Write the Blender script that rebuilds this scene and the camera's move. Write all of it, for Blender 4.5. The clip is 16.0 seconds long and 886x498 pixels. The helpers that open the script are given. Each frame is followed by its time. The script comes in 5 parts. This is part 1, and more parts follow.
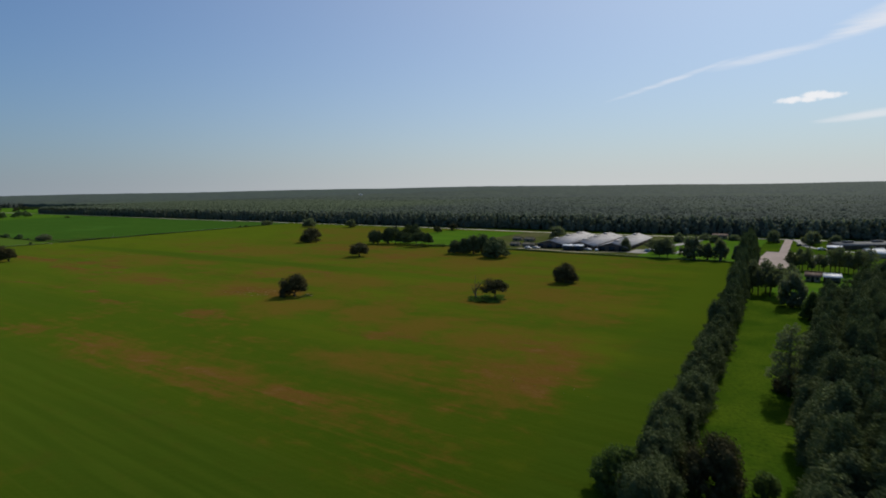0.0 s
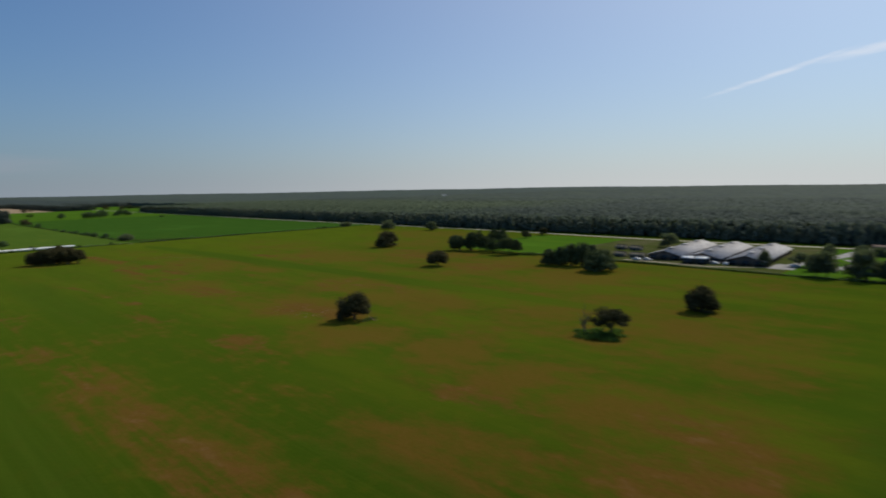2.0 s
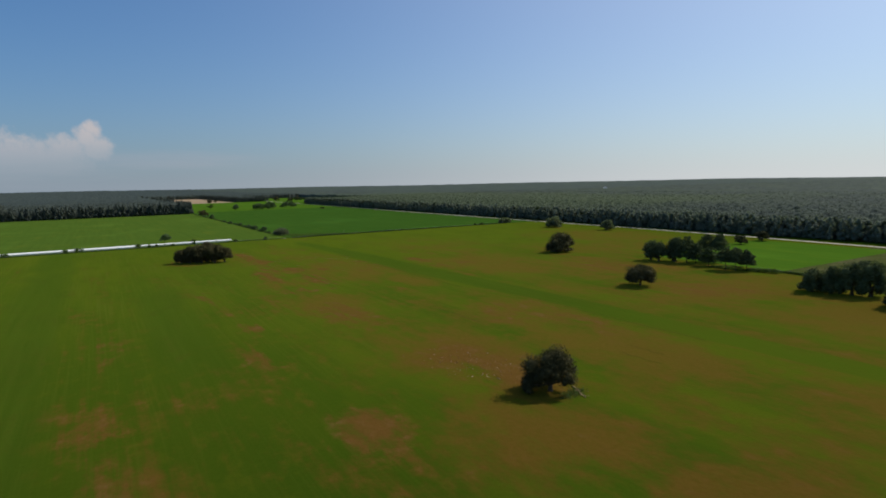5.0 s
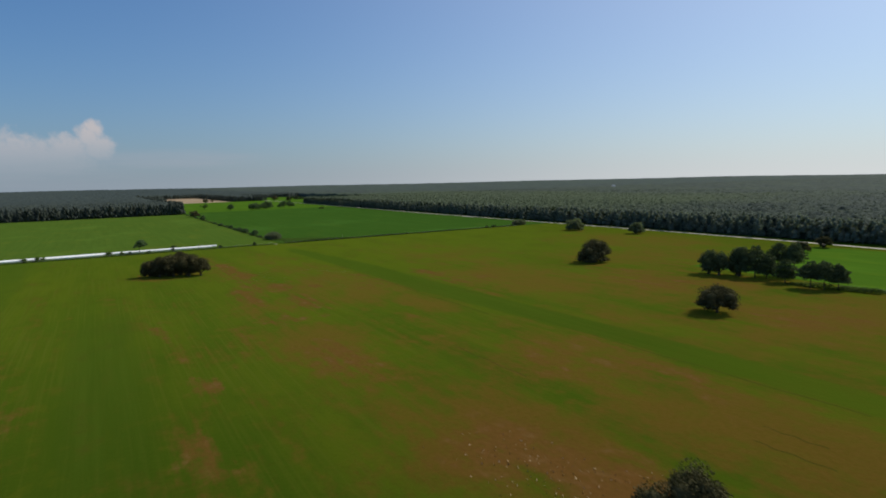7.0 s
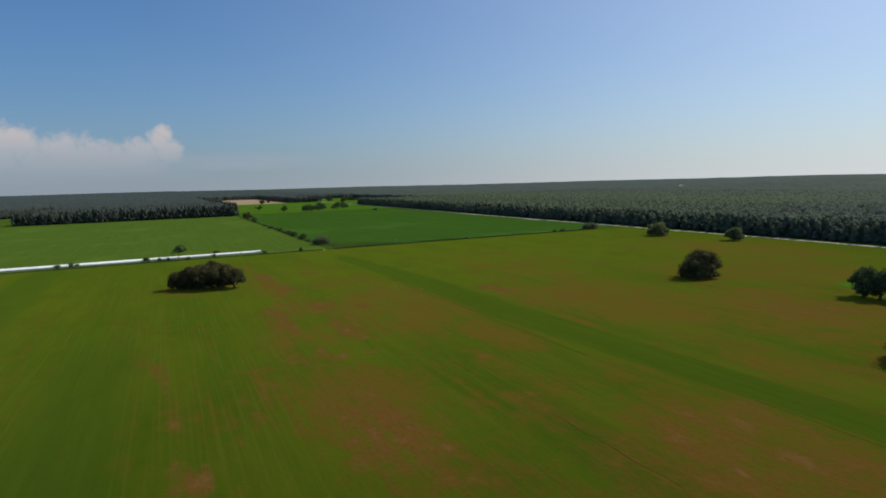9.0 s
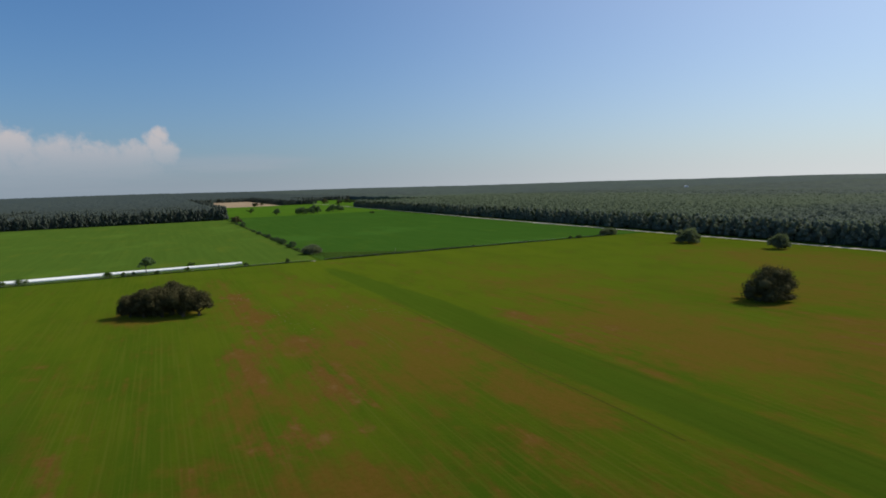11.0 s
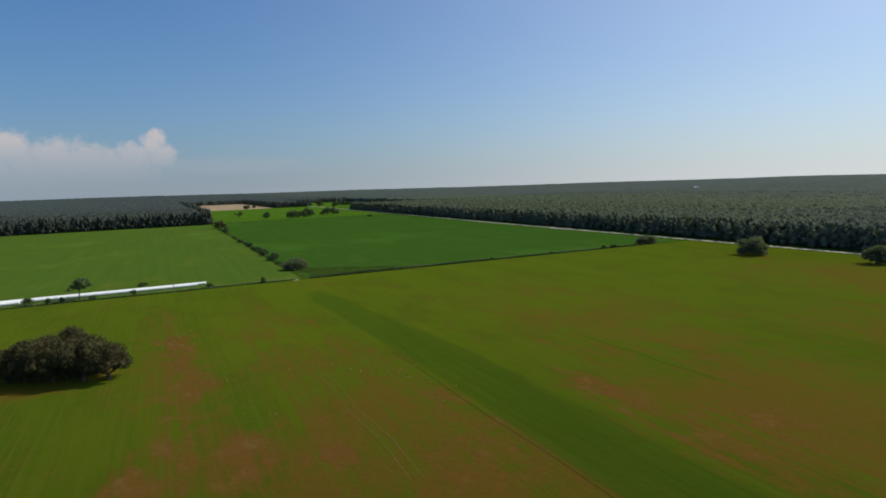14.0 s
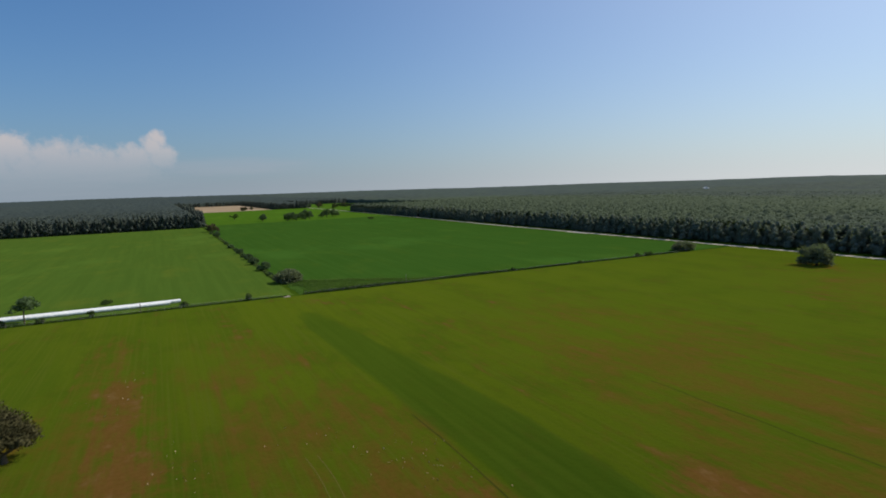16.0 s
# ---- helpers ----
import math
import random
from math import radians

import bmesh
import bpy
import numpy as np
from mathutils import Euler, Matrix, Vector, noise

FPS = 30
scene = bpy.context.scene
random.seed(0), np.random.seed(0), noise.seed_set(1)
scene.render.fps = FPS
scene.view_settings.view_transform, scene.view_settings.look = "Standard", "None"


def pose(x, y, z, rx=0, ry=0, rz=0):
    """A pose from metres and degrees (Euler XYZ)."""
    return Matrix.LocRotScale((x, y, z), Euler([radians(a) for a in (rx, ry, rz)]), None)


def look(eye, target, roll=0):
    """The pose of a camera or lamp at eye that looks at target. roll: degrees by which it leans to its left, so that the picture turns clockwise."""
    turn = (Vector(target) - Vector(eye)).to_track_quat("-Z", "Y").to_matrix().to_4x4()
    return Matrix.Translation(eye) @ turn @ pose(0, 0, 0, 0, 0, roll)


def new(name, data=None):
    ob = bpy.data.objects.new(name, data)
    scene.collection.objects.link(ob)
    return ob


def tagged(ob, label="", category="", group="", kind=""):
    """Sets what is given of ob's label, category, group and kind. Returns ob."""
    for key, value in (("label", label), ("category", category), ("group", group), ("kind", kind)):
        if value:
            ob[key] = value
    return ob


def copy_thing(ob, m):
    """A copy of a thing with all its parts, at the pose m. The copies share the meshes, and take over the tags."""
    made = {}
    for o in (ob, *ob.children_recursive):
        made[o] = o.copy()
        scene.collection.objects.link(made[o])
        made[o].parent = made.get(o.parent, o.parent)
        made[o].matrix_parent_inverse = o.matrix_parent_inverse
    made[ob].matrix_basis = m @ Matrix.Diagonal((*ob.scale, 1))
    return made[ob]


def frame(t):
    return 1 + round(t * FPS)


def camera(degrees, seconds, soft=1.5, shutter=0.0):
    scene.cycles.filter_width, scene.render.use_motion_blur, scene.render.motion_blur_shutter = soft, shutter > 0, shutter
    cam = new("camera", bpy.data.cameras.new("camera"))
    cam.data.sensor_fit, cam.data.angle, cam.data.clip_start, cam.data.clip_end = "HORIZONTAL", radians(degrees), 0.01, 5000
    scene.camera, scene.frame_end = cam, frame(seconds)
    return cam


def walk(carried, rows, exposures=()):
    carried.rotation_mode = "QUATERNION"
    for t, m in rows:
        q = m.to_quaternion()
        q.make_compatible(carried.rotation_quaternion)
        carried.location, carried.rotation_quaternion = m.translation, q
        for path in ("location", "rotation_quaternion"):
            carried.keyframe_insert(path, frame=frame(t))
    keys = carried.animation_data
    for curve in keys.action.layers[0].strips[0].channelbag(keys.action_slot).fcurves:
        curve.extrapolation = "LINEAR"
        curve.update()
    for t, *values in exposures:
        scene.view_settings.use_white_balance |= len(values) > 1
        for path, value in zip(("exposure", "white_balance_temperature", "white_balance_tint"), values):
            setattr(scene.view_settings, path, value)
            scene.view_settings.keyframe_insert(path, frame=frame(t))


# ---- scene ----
cam = camera(75.2, 16.0, 1.8, 0.5)
METRES, EYE, TILT, LEAN, TURN = 358.99, 42.0, 0.0, 0.0, 35.7
ROWS = [
    (0.0, 0.0, 0.0, 0.0, -0.13, -6.43, 1.19),
    (0.5, -0.0043, 0.0317, -0.0003, -1.11, -6.39, 1.17),
    (1.0, -0.0078, 0.0643, -0.0007, -1.64, -6.37, 1.21),
    (1.5, -0.0097, 0.0989, -0.0012, 0.67, -6.32, 1.25),
    (2.0, -0.0119, 0.1325, -0.0021, 8.17, -6.2, 1.14),
    (2.5, -0.0186, 0.1619, -0.0025, 17.58, -6.08, 1.06),
    (3.0, -0.0309, 0.1912, -0.0023, 23.85, -6.04, 1.05),
    (3.5, -0.046, 0.2203, -0.0021, 23.37, -6.1, 1.1),
    (6.0, -0.1279, 0.3695, -0.0011, 23.06, -6.85, 1.32),
    (6.5, -0.1452, 0.3985, -0.0009, 23.15, -6.84, 1.34),
    (7.0, -0.1627, 0.4273, -0.0008, 23.18, -6.84, 1.35),
    (7.5, -0.1784, 0.4555, -0.0012, 23.2, -6.81, 1.39),
    (8.0, -0.1943, 0.4826, -0.0021, 26.03, -6.72, 1.47),
    (8.5, -0.2109, 0.5079, -0.0031, 28.59, -6.62, 1.52),
    (9.0, -0.2286, 0.5313, -0.0035, 28.51, -6.62, 1.56),
    (11.5, -0.3143, 0.6554, -0.002, 28.13, -6.47, 1.79),
    (12.0, -0.3309, 0.6801, -0.0023, 28.03, -6.44, 1.8),
    (12.5, -0.3478, 0.7058, -0.0027, 27.98, -6.44, 1.8),
    (13.0, -0.3651, 0.7309, -0.003, 27.97, -6.43, 1.82),
    (13.5, -0.3827, 0.7547, -0.0035, 27.97, -6.41, 1.86),
    (14.0, -0.3996, 0.7771, -0.0039, 27.97, -6.37, 1.87),
    (14.5, -0.4168, 0.7991, -0.0044, 27.97, -6.34, 1.86),
    (15.0, -0.4336, 0.8207, -0.0046, 27.99, -6.31, 1.88),
    (15.5, -0.4508, 0.8431, -0.005, 27.98, -6.28, 1.88),
    (16.0, -0.4673, 0.8655, -0.0048, 27.99, -6.27, 1.92),
]
walk(cam, [(t, pose(0, 0, EYE, TILT, LEAN, TURN) @ pose(METRES * x, METRES * y, METRES * z, 90 + pitch, roll, yaw)) for t, x, y, z, yaw, pitch, roll in ROWS],
     exposures=((0.0, -0.15), (1.0, -0.17), (2.0, -0.13), (2.5, -0.07), (3.1, 0.05), (8.0, 0.08), (12.0, 0.12), (16.0, 0.12)))

# ---- light: afternoon sun from the north side, hazy blue sky ----
SUN_AZ, SUN_EL = 3.0, 43.0          # degrees from +y towards +x, and above the horizon
sun_way = Vector((math.sin(radians(SUN_AZ)) * math.cos(radians(SUN_EL)), math.cos(radians(SUN_AZ)) * math.cos(radians(SUN_EL)), math.sin(radians(SUN_EL))))
lamp = bpy.data.lights.new("sun", "SUN")
lamp.energy, lamp.angle, lamp.color = 3.5, radians(0.6), (1.0, 0.95, 0.86)
sun = new("sun", lamp)
sun.matrix_world = look(sun_way * 900, (0, 0, 0))

world = bpy.data.worlds.new("world")
scene.world = world
world.use_nodes = True


class Nodes:
    """A short way to write node trees."""

    def __init__(self, tree):
        self.tree = tree
        tree.nodes.clear()

    def add(self, kind, **props):
        n = self.tree.nodes.new(kind)
        for key, value in props.items():
            if key == "noise_dimensions":
                n.noise_dimensions = value
            elif key == "operation":
                n.operation = value
            elif key == "blend_type":
                n.blend_type = value
            elif key == "data_type":
                n.data_type = value
            elif key == "attribute_name":
                n.attribute_name = value
            elif key == "feature":
                n.feature = value
        return n

    def link(self, a, b):
        if hasattr(a, "is_linked"):
            self.tree.links.new(a, b)
        elif isinstance(a, (tuple, list)) and len(a) == 3 and len(b.default_value) == 4:
            b.default_value = (*a, 1)
        else:
            b.default_value = a

    def math(self, op, a, b=0.0, c=0.0, clamp=False):
        n = self.add("ShaderNodeMath", operation=op)
        n.use_clamp = clamp
        for k, v in enumerate((a, b, c)):
            self.link(v, n.inputs[k])
        return n.outputs[0]

    def mix(self, fac, a, b, blend="MIX"):
        n = self.add("ShaderNodeMixRGB", blend_type=blend)
        for k, v in enumerate((fac, a, b)):
            self.link(v, n.inputs[k])
        return n.outputs[0]

    def noise(self, vec, scale, detail=3.0, rough=0.55):
        n = self.add("ShaderNodeTexNoise", noise_dimensions="3D")
        if vec is not None:
            self.link(vec, n.inputs["Vector"])
        n.inputs["Scale"].default_value, n.inputs["Detail"].default_value, n.inputs["Roughness"].default_value = scale, detail, rough
        return n.outputs["Fac"]

    def ramp(self, fac, lo, hi, a=0.0, b=1.0):
        n = self.add("ShaderNodeMapRange")
        n.interpolation_type = "SMOOTHSTEP"
        for k, v in enumerate((fac, lo, hi, a, b)):
            self.link(v, n.inputs[k])
        return n.outputs[0]

    def stretch(self, vec, sx, sy, sz):
        n = self.add("ShaderNodeVectorMath", operation="MULTIPLY")
        self.link(vec, n.inputs[0])
        n.inputs[1].default_value = (sx, sy, sz)
        return n.outputs[0]


N = Nodes(world.node_tree)
sky = N.add("ShaderNodeTexSky")
sky.sky_type, sky.sun_disc = "NISHITA", False
sky.sun_elevation, sky.sun_rotation = radians(SUN_EL), radians(SUN_AZ)
sky.air_density, sky.dust_density, sky.ozone_density, sky.altitude = 1.0, 1.3, 3.5, 50
way = N.add("ShaderNodeTexCoord").outputs["Generated"]
xyz = N.add("ShaderNodeSeparateXYZ")
N.link(way, xyz.inputs[0])
DEG = 180 / math.pi
azim = N.math("MULTIPLY", N.math("ARCTAN2", xyz.outputs[0], xyz.outputs[1]), DEG)
elev = N.math("MULTIPLY", N.math("ARCSINE", xyz.outputs[2]), DEG)
sky_colour = N.mix(1.0, sky.outputs[0], (0.0325, 0.071, 0.101), "MULTIPLY")
# haze over the horizon, brighter towards the sun's side
near_sun = N.math("ADD", N.math("MULTIPLY", xyz.outputs[0], sun_way.x), N.math("ADD", N.math("MULTIPLY", xyz.outputs[1], sun_way.y), N.math("MULTIPLY", xyz.outputs[2], sun_way.z)))
forward = N.math("POWER", N.math("ADD", N.math("MULTIPLY", near_sun, 0.5), 0.5), 3.0)
glow = N.math("POWER", forward, 2.0)
sky_colour = N.mix(N.math("MULTIPLY", glow, 0.54), sky_colour, (0.98, 0.87, 0.82))
haze = N.math("MULTIPLY", N.math("EXPONENT", N.math("MULTIPLY", N.math("MAXIMUM", elev, 0.0), -0.13)), 0.86)
sky_colour = N.mix(haze, sky_colour, N.mix(N.ramp(forward, 0.05, 0.62), (0.275, 0.325, 0.385), (0.66, 0.675, 0.68)))
puff = N.noise(way, 70.0, 7.0, 0.62)
silk = N.noise(N.stretch(way, 6.0, 6.0, 60.0), 2.2, 5.0, 0.6)


def cloud(parts, ragged, soft, amount, tone):
    """Lays one cloud over the sky: ellipses (azimuth, elevation, half width, half height, lean), frayed by noise."""
    global sky_colour
    body = None
    for a, e, w, h, lean in parts:
        u = N.math("SUBTRACT", azim, a)
        v = N.math("SUBTRACT", N.math("SUBTRACT", elev, e), N.math("MULTIPLY", u, lean))
        d = N.math("ADD", N.math("POWER", N.math("ABSOLUTE", N.math("DIVIDE", u, w)), 2.0), N.math("POWER", N.math("ABSOLUTE", N.math("DIVIDE", v, h)), 2.0))
        d = N.math("SUBTRACT", 1.0, d)
        body = d if body is None else N.math("MAXIMUM", body, d)
    frayed = N.math("ADD", body, N.math("MULTIPLY", N.math("SUBTRACT", ragged[0], 0.5), ragged[1]))
    fac = N.math("MULTIPLY", N.ramp(frayed, 0.0, soft), amount)
    sky_colour = N.mix(fac, sky_colour, tone)


# cumulus bank low in the west, a small cumulus in the north, thin streaks above it
cloud([(-106, 2.8, 11.0, 3.6, 0.0), (-97, 2.6, 6.0, 2.6, 0.0), (-92.8, 2.2, 4.2, 2.3, 0.0), (-89.6, 5.0, 0.85, 0.95, 0.0), (-90.0, 4.3, 1.35, 1.2, 0.0), (-89.4, 3.4, 1.6, 1.3, 0.0), (-91.6, 3.2, 2.2, 1.6, 0.0), (-100.5, 4.0, 2.6, 1.5, 0.0)], (puff, 1.5), 0.95, N.math("MULTIPLY", N.ramp(elev, 0.8, 5.6), 0.86), (0.53, 0.48, 0.475))
cloud([(-98, 2.2, 15, 2.4, 0.0), (-84, 2.4, 10, 1.1, 0.0)], (silk, 0.9), 1.4, 0.40, (0.35, 0.37, 0.43))
cloud([(-4.4, 6.35, 2.2, 0.36, 0.0), (-3.2, 6.6, 1.3, 0.42, 0.0), (-2.0, 6.5, 1.2, 0.32, 0.0)], (puff, 2.2), 0.9, 0.9, (0.98, 0.98, 1.0))
cloud([(-14.5, 8.75, 6.5, 0.30, 0.27), (-6.5, 10.1, 6.0, 0.5, 0.14), (0.5, 11.6, 4.5, 0.7, 0.25)], (silk, 1.5), 1.9, 0.72, (0.92, 0.92, 0.96))
cloud([(1.0, 4.8, 4.5, 0.45, 0.08), (3.0, 12.4, 6.0, 1.2, 0.2)], (silk, 1.2), 1.2, 0.6, (0.92, 0.92, 0.94))
back = N.add("ShaderNodeBackground")
N.link(sky_colour, back.inputs[0])
out = N.add("ShaderNodeOutputWorld")
N.link(back.outputs[0], out.inputs[0])


# ---- materials ----
def surface(name, colour_of, rough=0.85, bump=None, bump_scale=1.0, bump_size=0.1, metal=0.0, gloss=0.1, through_light=0.0, sheen=0.0, tint=(0.6, 0.8, 0.06)):
    """A node material; colour_of(N, place) gives the base colour's socket, or a list of that and the sheen's."""
    m = bpy.data.materials.new(name)
    m.use_nodes = True
    N = Nodes(m.node_tree)
    place = N.add("ShaderNodeNewGeometry").outputs["Position"]
    bsdf = N.add("ShaderNodeBsdfPrincipled")
    colour = colour_of(N, place)
    if isinstance(colour, list):
        colour, sheen = colour
    N.link(colour, bsdf.inputs["Base Color"])
    N.link(rough, bsdf.inputs["Roughness"])
    bsdf.inputs["Metallic"].default_value = metal
    bsdf.inputs["Specular IOR Level"].default_value = gloss
    N.link(sheen, bsdf.inputs["Sheen Weight"])
    bsdf.inputs["Sheen Roughness"].default_value = 0.5
    bsdf.inputs["Sheen Tint"].default_value = (*tint, 1)
    if bump:
        b = N.add("ShaderNodeBump")
        b.inputs["Strength"].default_value, b.inputs["Distance"].default_value = bump, bump_size
        N.link(N.noise(place, bump_scale, 4.0, 0.6), b.inputs["Height"])
        N.link(b.outputs[0], bsdf.inputs["Normal"])
    shader = bsdf.outputs[0]
    if through_light:
        tr = N.add("ShaderNodeBsdfTranslucent")
        N.link(N.mix(1.0, colour, (1.15, 1.3, 0.75), "MULTIPLY"), tr.inputs[0])
        mx = N.add("ShaderNodeMixShader")
        mx.inputs[0].default_value = through_light
        N.link(shader, mx.inputs[1])
        N.link(tr.outputs[0], mx.inputs[2])
        shader = mx.outputs[0]
    o = N.add("ShaderNodeOutputMaterial")
    N.link(shader, o.inputs[0])
    return m


def two_tone(a, b, big, small, c=None):
    def colour(N, place):
        one = N.mix(N.ramp(N.noise(place, big, 3.0), 0.35, 0.65), a, b)
        return N.mix(N.ramp(N.noise(place, small, 4.0, 0.65), 0.4, 0.75), one, c or tuple(v * 0.72 for v in a))
    return colour


def leaf_colour(a, b, c):
    def colour(N, place):
        r = N.add("ShaderNodeNewGeometry").outputs["Random Per Island"]
        ob = N.add("ShaderNodeObjectInfo").outputs["Random"]
        one = N.mix(N.ramp(r, 0.1, 0.9), a, b)
        one = N.mix(N.math("MULTIPLY", N.ramp(N.noise(place, 0.35, 3.0), 0.45, 0.7), 0.7), one, c)
        return N.mix(N.math("MULTIPLY", ob, 0.35), one, tuple(v * 0.7 for v in a))
    return colour


def grassland(N, place):
    """Pasture: lush, thin and dry patches by the mesh's own layers, streaks along the mowing rows, tufts."""
    dry = N.add("ShaderNodeAttribute", attribute_name="dry").outputs["Fac"]
    thin = N.add("ShaderNodeAttribute", attribute_name="thin").outputs["Fac"]
    lush = N.add("ShaderNodeAttribute", attribute_name="lush").outputs["Fac"]
    rows_ = N.noise(N.stretch(place, 0.015, 0.50, 1.0), 1.0, 4.0, 0.6)
    lines = N.noise(N.stretch(place, 0.02, 1.7, 1.0), 1.0, 2.0, 0.5)
    swath = N.noise(N.stretch(place, 0.010, 0.050, 1.0), 1.0, 4.0, 0.6)
    patch = N.noise(N.stretch(place, 0.040, 0.068, 1.0), 1.0, 6.0, 0.66)
    blot = N.noise(N.stretch(place, 0.17, 0.24, 1.0), 1.0, 5.0, 0.65)
    clump = N.noise(place, 0.9, 4.0, 0.7)
    fine = N.noise(N.stretch(place, 2.6, 4.5, 3.0), 1.0, 3.0, 0.7)
    # rows show where the land was mown, in the west and the south
    xyz = N.add("ShaderNodeSeparateXYZ")
    N.link(place, xyz.inputs[0])
    mown = N.math("MAXIMUM", N.ramp(xyz.outputs[0], -150.0, -300.0, 0.15, 1.0), N.ramp(xyz.outputs[1], 130.0, 60.0, 0.15, 1.0))
    base = N.mix(N.ramp(swath, 0.36, 0.64), (0.0290, 0.0620, 0.0034), (0.0600, 0.0820, 0.0046))
    south = N.math("MULTIPLY", N.ramp(xyz.outputs[1], 128.0, 86.0), N.ramp(xyz.outputs[0], -340.0, -230.0))
    base = N.mix(N.math("MULTIPLY", south, 0.75), base, (0.0220, 0.0500, 0.0028))
    young = N.math("MULTIPLY", N.ramp(N.math("ADD", xyz.outputs[0], N.math("MULTIPLY", N.math("SUBTRACT", swath, 0.5), 160.0)), -300.0, -440.0), N.ramp(xyz.outputs[1], 120.0, 200.0, 0.2, 0.9))
    base = N.mix(N.math("MULTIPLY", young, 0.80), base, (0.0740, 0.1000, 0.0037))
    base = N.mix(N.math("MULTIPLY", N.ramp(patch, 0.46, 0.62), 0.55), base, (0.0230, 0.0500, 0.0026))
    base = N.mix(N.math("MULTIPLY", N.ramp(blot, 0.50, 0.66), 0.35), base, (0.0700, 0.0780, 0.0052))
    base = N.mix(N.math("MULTIPLY", N.math("MULTIPLY", N.ramp(rows_, 0.42, 0.72), 0.40), mown), base, (0.0262, 0.0497, 0.0026))
    base = N.mix(N.math("MULTIPLY", N.ramp(clump, 0.48, 0.78), 0.40), base, (0.0246, 0.0390, 0.0026))
    base = N.mix(N.math("MULTIPLY", N.math("MULTIPLY", N.ramp(lines, 0.49, 0.66), 0.62), N.math("MULTIPLY", mown, N.math("SUBTRACT", 1.0, N.math("MULTIPLY", south, 0.6)))), base, (0.0700, 0.0830, 0.0092))
    # thin ground and trees' painted shadow spots: an olive brown cast with broken borders
    broken = N.math("ADD", N.math("MULTIPLY", N.math("SUBTRACT", patch, 0.5), 1.9), N.math("MULTIPLY", N.math("SUBTRACT", blot, 0.5), 1.2))
    broken = N.math("ADD", broken, N.math("MULTIPLY", N.math("SUBTRACT", clump, 0.5), 0.5))
    broken = N.math("ADD", broken, N.math("MULTIPLY", N.math("MULTIPLY", N.math("SUBTRACT", rows_, 0.5), 1.2), mown))
    base = N.mix(N.math("MULTIPLY", N.ramp(N.math("ADD", thin, broken), 0.12, 0.90), 0.92), base, N.mix(N.ramp(clump, 0.38, 0.66), (0.1160, 0.0500, 0.0125), (0.0930, 0.0470, 0.0088)))
    # bare dry ground: reddish brown, paler where it is worn most
    soil = N.mix(N.ramp(clump, 0.35, 0.70), (0.1450, 0.0640, 0.0190), (0.1180, 0.0560, 0.0145))
    soil = N.mix(N.math("MULTIPLY", N.ramp(blot, 0.52, 0.74), 0.7), soil, (0.1900, 0.1080, 0.0440))
    bare = N.math("MULTIPLY", N.ramp(N.math("ADD", dry, broken), 0.20, 0.88), 0.94)
    base = N.mix(bare, base, soil)
    # the strip along the old ditch: dense deep green with soft rows
    strip = N.ramp(N.math("ADD", lush, N.math("ADD", N.math("MULTIPLY", N.math("SUBTRACT", patch, 0.5), 0.6), N.math("MULTIPLY", N.math("SUBTRACT", rows_, 0.5), 0.5))), 0.40, 0.84)
    green = N.mix(N.ramp(rows_, 0.35, 0.65), (0.0190, 0.0470, 0.0034), (0.0330, 0.0650, 0.0051))
    green = N.mix(N.math("MULTIPLY", N.ramp(blot, 0.45, 0.7), 0.5), green, (0.0207, 0.0449, 0.0034))
    green = N.mix(N.math("MULTIPLY", N.math("MULTIPLY", N.ramp(xyz.outputs[0], -260.0, -170.0), N.ramp(xyz.outputs[1], 150.0, 185.0)), 0.75), green, (0.0480, 0.0820, 0.0042))
    base = N.mix(N.math("MULTIPLY", strip, 0.85), base, green)
    base = N.mix(N.math("MULTIPLY", N.ramp(fine, 0.45, 0.8), 0.26), base, (0.0207, 0.0302, 0.0026))
    return [N.mix(1.0, base, (0.77, 0.72, 0.74), "MULTIPLY"), N.math("SUBTRACT", 0.195, N.math("MULTIPLY", bare, 0.10))]


PASTURE = surface("pasture_grass", grassland, 0.9, 0.3, 1.1, 0.2, gloss=0.0, tint=(0.62, 0.82, 0.06))


def crop(a, b, row_scale):
    def colour(N, place):
        streak = N.noise(N.stretch(place, 0.010, row_scale, 1.0), 1.0, 4.0, 0.6)
        blot = N.noise(N.stretch(place, 0.012, 0.020, 1.0), 1.0, 4.0, 0.6)
        one = N.mix(N.ramp(streak, 0.35, 0.7), a, b)
        one = N.mix(N.math("MULTIPLY", N.ramp(blot, 0.52, 0.70), 0.6), one, tuple(v * 1.3 for v in b))
        one = N.mix(N.math("MULTIPLY", N.ramp(N.noise(N.stretch(place, 0.03, 0.06, 1.0), 1.0, 5.0, 0.65), 0.50, 0.72), 0.45), one, (b[0] * 1.7, b[1] * 1.15, b[2]))
        return N.mix(N.math("MULTIPLY", N.ramp(N.noise(place, 0.5, 4.0, 0.7), 0.5, 0.8), 0.35), one, tuple(v * 0.6 for v in a))
    return colour


